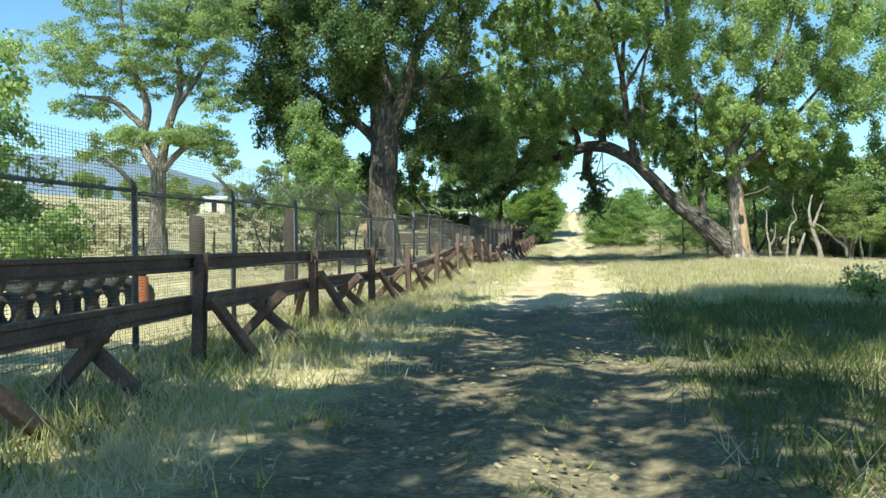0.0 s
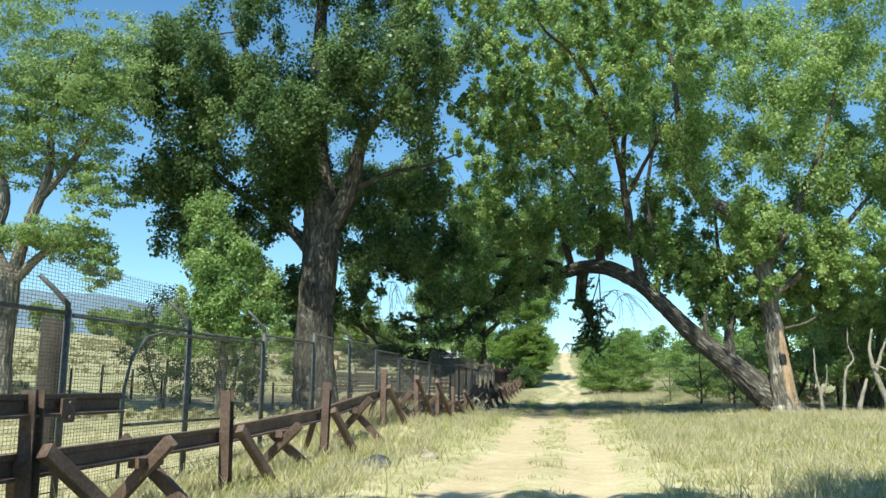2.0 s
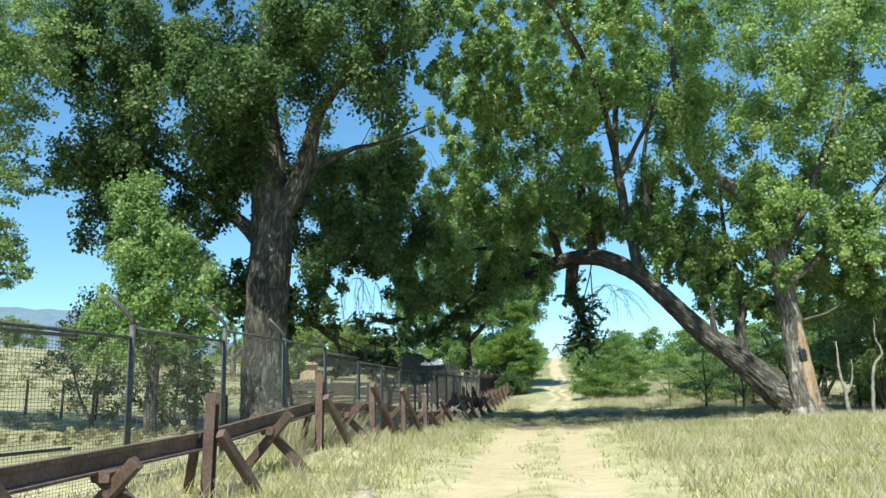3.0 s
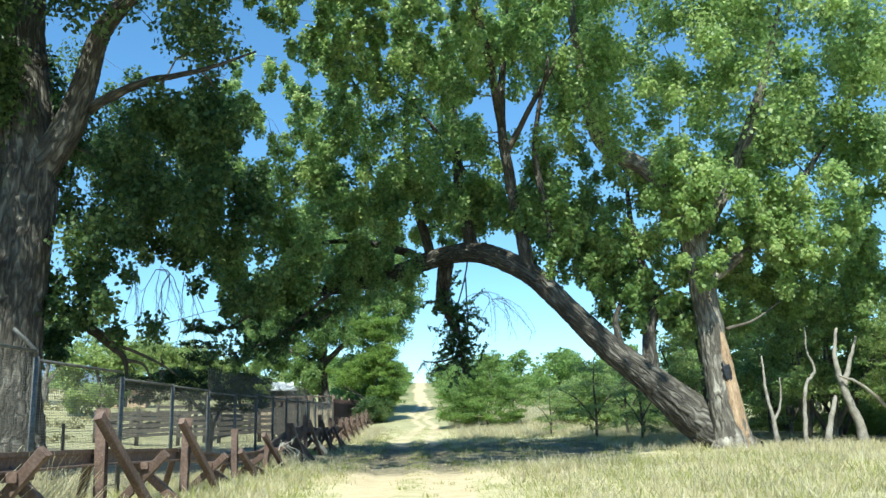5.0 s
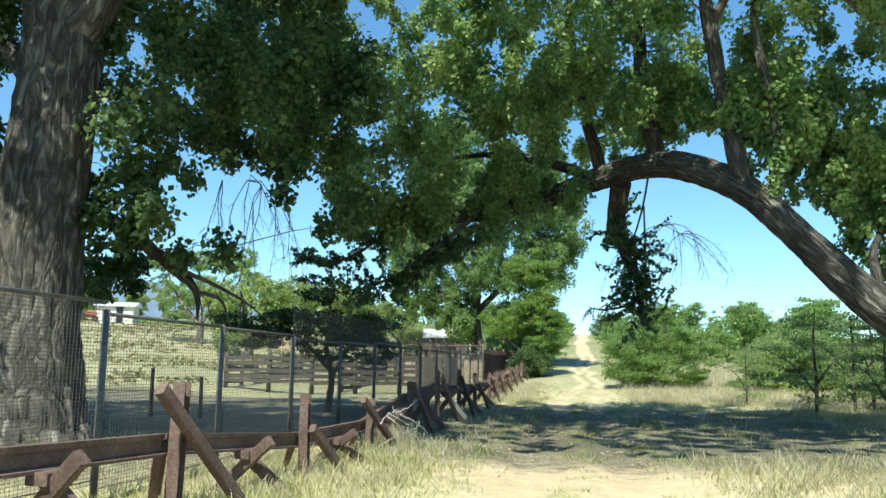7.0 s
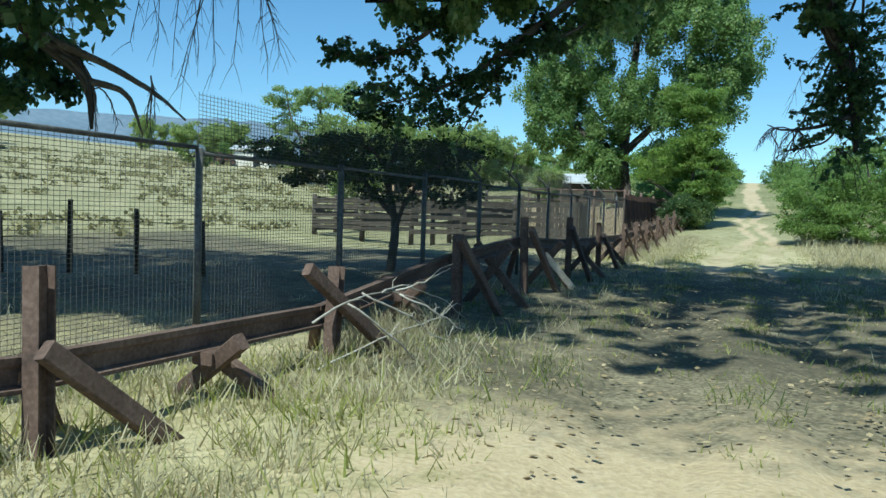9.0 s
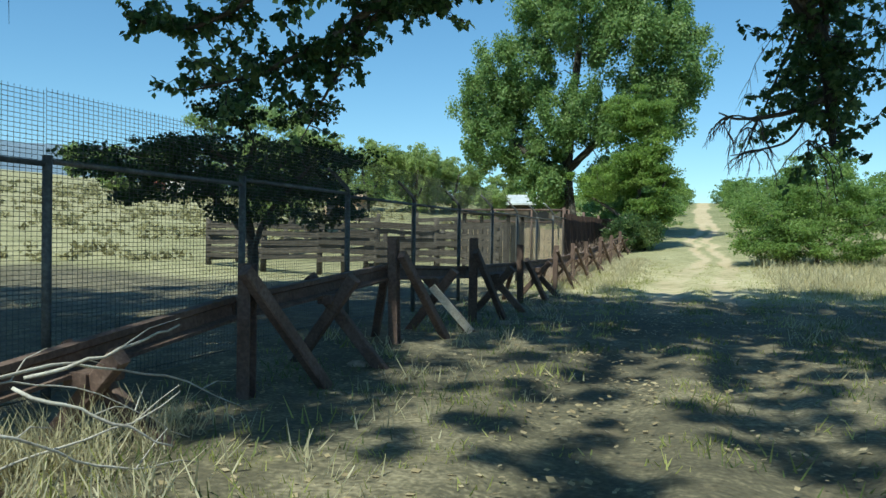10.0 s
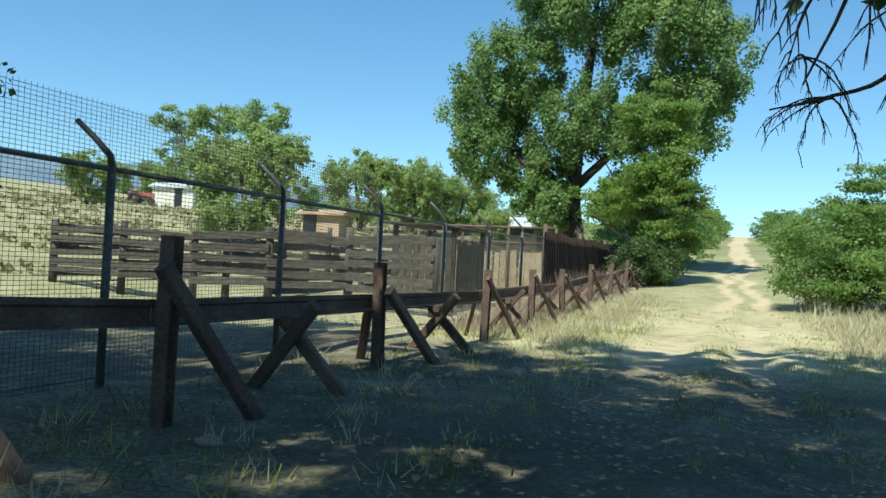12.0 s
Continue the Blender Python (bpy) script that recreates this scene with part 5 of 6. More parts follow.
def barrier_section(y, gap, z0, z1, h, rnd):
    """One length of barrier: an upright post with raking braces, its rail up to the next post, and crossed legs halfway."""
    t = thing("vehicle_barrier", BX, y, ground_at(BX, y), "rust-brown welded steel vehicle barrier section in dry grass", "barrier", "vehicle barrier sections beside the track")
    rise = ground_at(BX, y + gap) - ground_at(BX, y)
    lean, tip = rnd.uniform(-0.05, 0.05), rnd.uniform(-0.04, 0.04)
    zm = (z0 + z1 + rise) / 2
    child("rail", Shape().profile((-0.1, 0.02, z0), (-0.1, gap - 0.02, z1 + rise), [(a * 1.25, b * 1.3) for a, b in RAIL_RING]).mesh("rail", RUST), t)
    child("post", Shape().profile((0.05, 0, -0.3), (0.05 + lean, tip, h), [(a * 0.7, b * 0.7) for a, b in BEAM_RING], (0, 1, 0)).mesh("post", RUST), t)
    reach = rnd.uniform(0.8, 1.15)
    d = Vector((0.2, reach, -z0 - 0.3)).normalized()
    up = rnd.choice((0.0, 0.06, 0.12)) if y < 30 else (h - z0 - rnd.uniform(0.02, 0.2)) / -d.z if y < 50 else rnd.choice((0.1, 0.2, 0.35))
    if 39 < y < 42:
        up = 0.12
    thin = 0.13 if y < 62 else 0.085
    top_end = Vector((0.2, 0.0, z0 + 0.1)) - d * up
    child("brace", Shape().box(top_end, (0.5, reach, -0.2), thin, thin * 0.77, (1, 0, 0)).mesh("brace", RUST), t)
    if rnd.random() < 0.6:
        child("brace", Shape().box((-0.12, 0.06, z0 + 0.05), (-0.6, 0.8, -0.25), thin, thin * 0.77, (1, 0, 0)).mesh("brace", RUST), t)
    m = gap / 2
    over = rnd.uniform(0.0, 0.12)
    child("crossed_leg", Shape().box((-0.62, m + 0.1, rise / 2 - 0.2), (0.34, m - 0.16, zm + over), thin, thin * 0.77, (0, 1, 0)).mesh("crossed_leg", RUST), t)
    child("crossed_leg", Shape().box((0.66, m + 0.2, rise / 2 - 0.2), (-0.3, m + 0.04, zm + over), thin, thin * 0.77, (0, 1, 0)).mesh("crossed_leg", RUST), t)
    child("joint_plate", Shape().box((0, m - 0.18, zm - 0.13), (0, m + 0.2, zm - 0.13), 0.18, 0.1).mesh("joint_plate", RUST), t)
    return t


rb = random.Random(5)
POSTS = [4.5, 8.5, 12.6, 16.4, 20.2, 24.3, 28.9, 33.1, 36.7, 40.5, 44.0, 47.7, 51.4, 55.2, 59.2, 63.6, 67.0, 70.2, 74.0]
RAILS = [0.68, 0.68, 0.66, 0.6, 0.66, 0.68, 0.72, 0.72, 0.7, 0.48, 0.42, 0.8, 0.94, 0.87, 0.8, 0.77, 0.74, 0.72, 0.72]
TALL = [1.25, 1.25, 1.2, 1.2, 1.22, 1.25, 1.3, 1.32, 1.3, 1.12, 0.92, 1.2, 1.4, 1.48, 1.3, 1.25, 1.2, 1.2, 1.2]
while POSTS[-1] < 128:
    POSTS.append(POSTS[-1] + 3.9)
    RAILS.append(0.72)
    TALL.append(1.2)
for k in range(len(POSTS) - 1):
    barrier_section(POSTS[k], POSTS[k + 1] - POSTS[k], RAILS[k], RAILS[k + 1], TALL[k], rb)
top = thing("steel_rail", BX, 11, 0.0, "dark rusted steel rail bolted along the top of the barrier posts", "rail")
child("rail", Shape().profile((0.0, -9, 1.2), (0.0, 6.7, 1.1), [(a * 1.15, b * 1.15) for a, b in RAIL_RING]).mesh("rail", RUST), top)

for y in (-6.5, -2.5, 1.5, 5.8):
    child("bracket", Shape().box((0.07, y - 0.09, 1.16 - 0.0066 * (y + 9)), (0.07, y + 0.09, 1.16 - 0.0066 * (y + 9)), 0.02, 0.2).mesh("bracket", RUST), top)
    for dz in (0.06, -0.06):
        child("bolt", Shape().tube([(0.08, y, 1.16 - 0.0066 * (y + 9) + dz), (0.105, y, 1.16 - 0.0066 * (y + 9) + dz)], 0.018, 6).mesh("bolt", RUST), top)

# ---- wire mesh fence ----
FX = -5.6


def wire_panel(x0, length, z0, z1, row=0.04, column=0.062, r=0.0027):
    """Welded mesh: close level wires on wider spaced upright ones, each a thin three-sided bar."""
    s = Shape()

    def wire(a, b, across):
        i = len(s.v)
        for p in (a, b):
            p = Vector(p)
            s.v += [p + Vector((r, 0, 0)), p - Vector((r * 0.5, 0, 0)) + across * r, p - Vector((r * 0.5, 0, 0)) - across * r]
        s.f += [(i, i + 1, i + 4, i + 3), (i + 1, i + 2, i + 5, i + 4), (i + 2, i, i + 3, i + 5)]

    for k in range(int((z1 - z0) / row) + 1):
        wire((x0, 0, z0 + k * row), (x0, length, z0 + k * row), Vector((0, 0, 1)))
    for k in range(int(length / column) + 1):
        wire((x0 - r, k * column, z0), (x0 - r, k * column, z1), Vector((0, 0.55, 0)))
    return s


def fence_panel(y, length, height=2.1, extra=0.0, arm=True):
    t = thing("wire_mesh_fence", FX, y, ground_at(FX, y), "weathered wire mesh fence panel with steel post and bent top arm", "fence", "wire mesh fence panels along the track")
    child("post", Shape().tube([(0, 0, -0.2), (0, 0, height + 0.05)], 0.042, 10).mesh("post", FENCE_STEEL, True), t)
    if arm:
        child("outrigger_arm", Shape().tube([(0, 0, height), (0.0, -0.02, height + 0.12), (-0.12, -0.1, height + 0.28), (-0.26, -0.2, height + 0.44)], [0.036, 0.034, 0.03, 0.026], 8).mesh("outrigger_arm", FENCE_STEEL, True), t)
    child("top_rail", Shape().tube([(0, 0.04, height), (0, length - 0.04, height)], 0.024, 8).mesh("top_rail", FENCE_STEEL, True), t)
    child("bottom_wire", Shape().tube([(0.01, 0.04, 0.12), (0.01, length - 0.04, 0.1)], 0.006, 5).mesh("bottom_wire", WIRE), t)
    child("wire_mesh", wire_panel(-0.01, length - 0.02, 0.05, height + extra).mesh("wire_mesh", WIRE), t)
    return t


for k in range(-2, 21):
    fy = 9.72 + 3.07 * k + (0.34 if k > 8 else 0.0)
    fence_panel(fy, 3.41 if k == 8 else 3.07, 2.06, 0.62 if fy < 20 or 42 < fy < 60 else 0.02, not 36 < fy < 52)

# ---- bare wood and hollow of the pale trunk ----
BARE_WOOD = surface("bare_orange_heartwood", (0.16, 0.1, 0.06), (0.33, 0.22, 0.14), (0.5, 0.37, 0.25), 2.0, 0.9, 0, 0.7, (3, 3, 0.6), 5.0, dist=0.04)


def trunk_patch(tree, name, mat, label, line, a0, a1, s0, s1, seed, lift):
    """A ragged patch that lies on a trunk between two angles and two heights."""
    base = smooth_line(line, 10)
    s = Shape()
    nu, nv = 16, 22
    for j in range(nv + 1):
        t = s0 + (s1 - s0) * j / nv
        q = base[min(range(len(base)), key=lambda i: abs(base[i][2] - t))]
        for i in range(nu + 1):
            e = 1 - (2 * i / nu - 1) ** 2
            edge = math.sin(math.pi * j / nv) ** 0.5
            a = (a0 + a1) / 2 + (a1 - a0) / 2 * (2 * i / nu - 1) * edge * (1 + 0.35 * noise.noise(Vector((i * 0.7, j * 0.45, seed))))
            r = q[3] * (1.0 + lift * min(1, e * 3) * edge + 0.06 * noise.noise(Vector((i * 0.5, j * 0.16, seed + 4))))
            s.v.append(Vector((q[0] + r * math.cos(a), q[1] + r * math.sin(a), t)))
    for j in range(nv):
        for i in range(nu):
            k = j * (nu + 1) + i
            s.f.append((k, k + 1, k + nu + 2, k + nu + 1))
    return child(name, s.mesh(name, mat, True), tree, label)


PALE_LINE = [(0.12, 0, -0.8, 0.85), (0.1, 0, -0.3, 0.6), (0.02, 0, 0.5, 0.5), (-0.1, 0.1, 2.2, 0.41), (-0.3, 0.2, 4.2, 0.38)]
trunk_patch(pale, "bare_wood", BARE_WOOD, "orange-tan bare wood where bark is lost", PALE_LINE, math.radians(-95), math.radians(-25), -0.3, 3.2, 2, 0.12)
# No hollow is cut: a dark patch on the trunk carries its shade.
trunk_patch(pale, "hollow", DARK_GAP, "dark patch for the shade of a trunk hollow", PALE_LINE, math.radians(-100), math.radians(-62), 1.5, 2.3, 5, 0.17)

# ---- gate in the fence ----
gate = thing("wire_mesh_gate", FX, 20.1, 0.0, "wire mesh gate leaf with a round-cornered pipe frame", "gate")
child("gate_frame", Shape().tube([(0.07, 0.0, 0.1), (0.07, 0.02, 1.2), (0.07, 0.16, 1.6), (0.07, 0.5, 1.88), (0.07, 0.9, 1.95), (0.07, 3.6, 1.97)], 0.022, 8).mesh("gate_frame", FENCE_STEEL, True), gate)
child("gate_rail", Shape().tube([(0.07, 0.02, 0.75), (0.07, 3.6, 0.7)], 0.02, 8).mesh("gate_rail", FENCE_STEEL, True), gate)


def wooden_post(x, y, h, r, label, rnd, mat=None):
    t = thing("wooden_post", x, y, ground_at(x, y), label, "post")
    s = Shape().tube([(0, 0, -0.3), (0.01, 0, h * 0.3), (-0.01, 0.01, h * 0.7), (0.0, 0, h - 0.03), (0.01, 0, h)], [r * 1.05, r, r * 0.97, r * 0.95, r * 0.8], 12, 0.06, rnd)
    child("shaft", s.mesh("shaft", mat or DARK_WOOD, True), t)
    return t


rp = random.Random(21)
wooden_post(-8.0, 16.4, 1.95, 0.17, "thick dark wooden gate post behind the wire mesh fence", rp)
wooden_post(-8.0, 22.2, 2.25, 0.18, "thick dark wooden gate post behind the wire mesh fence", rp)
pipe = thing("steel_pipe", -7.5, 13.2, ground_at(-7.5, 13.2), "short rust-orange steel pipe post beside old tyres", "pipe")
child("pipe_body", Shape().tube([(0, 0, -0.3), (0, 0, 0.8), (0, 0, 0.82), (0, 0, 0.82), (0, 0, 0.4)], [0.13, 0.13, 0.125, 0.115, 0.115], 16, cap=False).mesh("pipe_body", ORANGE, True), pipe)

# ---- stacked tyres ----


def tyre_mesh():
    s = Shape()
    ring = [(0.16, -0.08), (0.19, -0.1), (0.27, -0.1), (0.3, -0.07), (0.31, 0.0), (0.3, 0.07), (0.27, 0.1), (0.19, 0.1), (0.16, 0.08), (0.15, 0.0)]
    n, k = 24, len(ring)
    for i in range(n):
        a = 2 * math.pi * i / n
        s.v += [Vector((w, r * math.sin(a), r * math.cos(a))) for r, w in ring]
    for i in range(n):
        for j in range(k):
            s.f.append((i * k + j, i * k + (j + 1) % k, ((i + 1) % n) * k + (j + 1) % k, ((i + 1) % n) * k + j))
    return s.mesh("tyre", RUBBER, True)


tyre_data = tyre_mesh()
for k in range(15):
    upper = k >= 8
    ty = 10.6 + 0.64 * (k - (7.5 if upper else 0))
    tz = 0.31 + (0.52 if upper else 0) + ground_at(-8.6, ty)
    o = tagged(new("tyre", tyre_data), "old black tyre standing in a stacked row", "tyre", "stacked old tyres")
    o.matrix_world = pose(-8.6 + rp.uniform(-0.05, 0.05), ty, tz, rp.uniform(-180, 180), 0, 78 + rp.uniform(-8, 8)) @ pose(0, 0, 0)

# ---- stock fence in the pasture ----
stock = thing("stock_fence", -20, 44, 0.0, "wire stock fence on thin wooden stakes across the dry pasture", "fence")
line = [Vector((-36 + 1.15 * k, 37.5 + 0.6 * k, 0)) for k in range(23)]
for p in line:
    z = ground_at(p.x, p.y)
    h = rp.uniform(1.1, 1.5)
    q = p - Vector((-20, 44, 0))
    child("stake", Shape().tube([(q.x, q.y, z - 0.2), (q.x + rp.uniform(-0.05, 0.05), q.y, z + h)], [0.065, 0.05], 7, 0.1, rp).mesh("stake", DARK_WOOD), stock)
for h in (0.35, 0.7, 1.05):
    child("strand", Shape().tube([(p.x + 20, p.y - 44, ground_at(p.x, p.y) + h) for p in line], 0.008, 4).mesh("strand", WIRE), stock)

# ---- corral ----
plank_data = Shape().box((-0.5, 0, 0), (0.5, 0, 0), 0.035, 0.185, chamfer=0.15).mesh("board", OLD_WOOD)


def corral_run(a, b, height, boards, label, rnd):
    a, b = Vector((*a, 0)), Vector((*b, 0))
    length = (b - a).length
    t = thing("corral_fence", a.x, a.y, ground_at(a.x, a.y), label, "fence", "corral fence runs")
    ang = math.degrees(math.atan2(b.y - a.y, b.x - a.x))
    t.rotation_euler = (0, 0, radians(ang))
    n = max(1, round(length / 2.2))
    step = length / n
    for i in range(n + 1):
        h = height + rnd.uniform(0, 0.3)
        child("post", Shape().tube([(i * step, 0, -0.3), (i * step + rnd.uniform(-0.04, 0.04), 0, h)], [0.11, 0.095], 9, 0.07, rnd).mesh("post", OLD_WOOD, True), t)
    for i in range(n):
        for j in range(boards):
            if rnd.random() < 0.06:
                continue
            o = child("board", plank_data, t)
            o.matrix_basis = pose((i + 0.5) * step, -0.12 + 0.24 * (j % 2) * 0, 0.3 + (height - 0.4) * j / (boards - 1) + rnd.uniform(-0.05, 0.05), rnd.uniform(-4, 4), rnd.uniform(-2.6, 2.6), 0) @ Matrix.Diagonal((step * 1.02, 1, rnd.uniform(0.85, 1.15), 1))
    return t


rc = random.Random(9)
corral_run((-17.4, 67), (-6.8, 68), 1.55, 5, "grey weathered board corral fence in the dry pasture", rc)
corral_run((-17.4, 67), (-18.2, 80), 1.55, 5, "grey weathered board corral fence in the dry pasture", rc)
corral_run((-18.2, 80), (-8.0, 81), 1.6, 5, "grey weathered board corral fence in the dry pasture", rc)
corral_run((-12.3, 67.6), (-12.6, 80), 1.6, 5, "grey weathered board corral fence in the dry pasture", rc)

chute = thing("loading_chute", -7.6, 70.5, ground_at(-7.6, 70.5), "grey plank loading chute box standing in the corral", "chute")
for cx in (-0.8, 0.8):
    for cy in (-1.2, 1.2):
        child("corner_post", Shape().box((cx, cy, -0.2), (cx, cy, 2.1), 0.12, 0.12, (0, 1, 0)).mesh("corner_post", DARK_WOOD), chute)
board_up = Shape().box((0, 0, 0.25), (0, 0, 1.75), 0.15, 0.03, (0, 1, 0)).mesh("board", OLD_WOOD)
for i in range(9):
    child("board", board_up, chute).matrix_basis = pose(-0.72 + 0.18 * i, -1.28, rc.uniform(-0.06, 0.06))
for i in range(12):
    child("board", board_up, chute).matrix_basis = pose(0.87, -1.0 + 0.18 * i, rc.uniform(-0.06, 0.06), 0, 0, 90)
child("roof", Shape().box((-1.05, 0, 2.15), (1.05, 0, 2.1), 2.9, 0.05).mesh("roof", DARK_WOOD), chute)

pf = thing("plank_fence", -10.8, 77, ground_at(-10.8, 77), "tan upright plank fence under a dark pipe rail", "fence")
TAN_WOOD = surface("tan_sunlit_planks", (0.26, 0.19, 0.12), (0.4, 0.31, 0.21), (0.54, 0.44, 0.32), 3.0, 0.9, 0, 0.4, random_tone=0.2, dist=0.01)
plank_up = Shape().box((0, 0, 0.05), (0, 0, 1.45), 0.19, 0.03, (0, 1, 0)).mesh("plank", TAN_WOOD)
for i in range(23):
    child("plank", plank_up, pf).matrix_basis = pose(0.22 * i, 0, rc.uniform(-0.1, 0.05), rc.uniform(-2, 2), rc.uniform(-2, 2), 0)
for i in range(4):
    child("pipe_post", Shape().tube([(1.65 * i, -0.15, -0.2), (1.65 * i, -0.15, 2.3)], 0.045, 8).mesh("pipe_post", RUST, True), pf)
for h in (1.75, 2.28):
    child("pipe_rail", Shape().tube([(0, -0.15, h), (4.95, -0.15, h)], 0.045, 8).mesh("pipe_rail", RUST, True), pf)

# ---- steel mat wall ----
wall = thing("steel_mat_wall", FX, 74.2, 0.0, "dark rusted wall of upright corrugated steel panels", "wall")
WALL_RUST = surface("dark_rusted_sheet", (0.03, 0.018, 0.014), (0.06, 0.034, 0.027), (0.11, 0.06, 0.045), 1.2, 0.85, 0.1, 0.3, (1, 1, 0.4), 9, 0.2, 0.01)


def mat_panel():
    s = Shape()
    prof = []
    for i in range(5):
        y0 = 0.3 * i
        prof += [(0.0, y0), (0.0, y0 + 0.14), (0.05, y0 + 0.17), (0.05, y0 + 0.27)]
    prof.append((0.0, 1.5))
    for x, y in prof:
        s.v += [Vector((x, y, -3.0)), Vector((x, y, 0.0)), Vector((x - 0.02, y, -3.0)), Vector((x - 0.02, y, 0.0))]
    for i in range(len(prof) - 1):
        a = i * 4
        s.f += [(a, a + 4, a + 5, a + 1), (a + 2, a + 3, a + 7, a + 6), (a + 1, a + 5, a + 7, a + 3)]
    return s.mesh("panel", WALL_RUST)


panel_data = mat_panel()
for i in range(36):
    o = child("panel", panel_data, wall)
    o.matrix_basis = pose(rc.uniform(-0.02, 0.02), 1.52 * i, 2.45 + 0.015 * i + rc.uniform(-0.05, 0.04), rc.uniform(-0.6, 0.6), rc.uniform(-0.8, 0.8), 0)
for i in range(10):
    child("wall_post", Shape().tube([(-0.1, 5.8 * i + 0.4, -0.3), (-0.1, 5.8 * i + 0.4, 2.7)], 0.07, 8).mesh("wall_post", RUST, True), wall)


# ---- buildings up the slope ----
def house(name, x, y, turn, w, d, h, label, wall_mat, roof_mat, gable, openings):
    t = thing(name, x, y, ground_at(x, y), label, "building")
    t.rotation_euler = (0, 0, radians(turn))
    child("wall", Shape().box((-w / 2, 0, h / 2 - 0.4), (w / 2, 0, h / 2 - 0.4), d, h + 0.8, chamfer=0.01).mesh("wall", wall_mat), t)
    s = Shape()
    e = 0.35
    s.v = [Vector(p) for p in ((-w / 2 - e, -d / 2 - e, h), (w / 2 + e, -d / 2 - e, h), (w / 2 + e, d / 2 + e, h), (-w / 2 - e, d / 2 + e, h), (-w / 2 - e, 0, h + gable), (w / 2 + e, 0, h + gable),
                               (-w / 2 - e, -d / 2 - e, h - 0.14), (w / 2 + e, -d / 2 - e, h - 0.14), (w / 2 + e, d / 2 + e, h - 0.14), (-w / 2 - e, d / 2 + e, h - 0.14))]
    s.f = [(0, 1, 5, 4), (2, 3, 4, 5), (1, 2, 5), (3, 0, 4), (6, 9, 8, 7), (0, 6, 7, 1), (1, 7, 8, 2), (2, 8, 9, 3), (3, 9, 6, 0)]
    child("roof", s.mesh("roof", roof_mat), t)
    for kind, px, z0, z1, ow in openings:
        o = child(kind, Shape().box((px - ow / 2, -d / 2 - 0.0, (z0 + z1) / 2), (px + ow / 2, -d / 2 - 0.0, (z0 + z1) / 2), 0.06, z1 - z0, chamfer=0.05).mesh(kind, DARK_GAP), t)
        child("frame", Shape().box((px - ow / 2 - 0.1, -d / 2 - 0.03, z1 + 0.06), (px + ow / 2 + 0.1, -d / 2 - 0.03, z1 + 0.06), 0.1, 0.12).mesh("frame", OLD_WOOD), o)
    return t


house("shed", -57, 122, 18, 4.4, 3.2, 2.2, "white stucco shed on the dry slope", WHITE_WALL, PALE_ROOF, 0.5, [("door", 0.6, 0, 1.9, 0.8)])
house("shed", -26.6, 99, 12, 2.6, 2.4, 1.6, "tan stucco shed with a low roof in the pasture", TAN_WALL, TAN_WALL, 0.3, [("door", -0.7, 0, 1.7, 0.9)])
house("barn", -13.6, 108.5, 5, 4.6, 4, 1.6, "barn under a pale sheet-metal roof", OLD_WOOD, PALE_ROOF, 0.8, [("door", 0.5, 0, 1.5, 1.6)])
house("shed", -76, 96, 30, 8, 5, 2.6, "tan stucco shed with a low roof in the pasture", TAN_WALL, PALE_ROOF, 0.4, [("door", 0, 0, 2.0, 1.1)])
house("pump_house", -29.8, 129.6, 8, 1.5, 1.5, 2.2, "small pale stucco pump house on the slope", WHITE_WALL, TAN_WALL, 0.2, [("door", 0, 0, 1.7, 0.7)])

RED_PAINT = surface("faded_red_paint", (0.2, 0.05, 0.035), (0.32, 0.1, 0.07), (0.42, 0.17, 0.12), 4.0, 0.6, 0.1, 0.1)


def tractor(x, y, turn):
    """A small old farm tractor: bonnet, frame, seat, mudguards, and wheels with tyre and rim."""
    t = thing("tractor", x, y, ground_at(x, y), "old faded red farm tractor parked beside the white shed", "tractor")
    t.rotation_euler = (0, 0, radians(turn))
    child("bonnet", Shape().box((0.2, 0, 1.05), (1.5, 0, 1.0), 0.55, 0.6, chamfer=0.25).mesh("bonnet", RED_PAINT), t)
    child("frame", Shape().box((-0.6, 0, 0.62), (1.5, 0, 0.62), 0.34, 0.24).mesh("frame", RUST), t)
    child("seat", Shape().box((-0.55, 0, 1.15), (-0.15, 0, 1.12), 0.42, 0.1, chamfer=0.3).mesh("seat", RUBBER), t)
    child("exhaust", Shape().tube([(0.9, 0.1, 1.3), (0.9, 0.1, 1.95)], 0.04, 8).mesh("exhaust", RUST), t)
    child("steering_wheel", Shape().tube([(0.05, 0.2 * math.cos(a * 0.628), 1.45 + 0.2 * math.sin(a * 0.628)) for a in range(11)], 0.02, 6).mesh("steering_wheel", RUBBER), t)
    for side in (-1, 1):
        child("mudguard", Shape().tube([(-0.5 + 0.75 * math.cos(a), side * 0.62, 0.65 + 0.75 * math.sin(a)) for a in (0.3, 0.8, 1.3, 1.8, 2.3, 2.8)], 0.09, 6).mesh("mudguard", RED_PAINT), t)
        for wx, r in ((-0.5, 0.65), (1.25, 0.38)):
            k = r / 0.31
            wheel = child("wheel", Shape().tube([(wx, side * 0.5, r), (wx, side * 0.78, r)], r * 0.32, 12).mesh("wheel", RUST), t)
            tyre = child("tyre", tyre_data, wheel)
            tyre.matrix_basis = pose(wx, side * 0.64, r, 0, 0, 90) @ Matrix.Scale(k, 4)
            child("rim", Shape().tube([(wx, side * 0.62, r), (wx, side * 0.68, r)], r * 0.56, 16).mesh("rim", RED_PAINT), wheel)
    return t


tractor(-59.8, 119.5, 25)

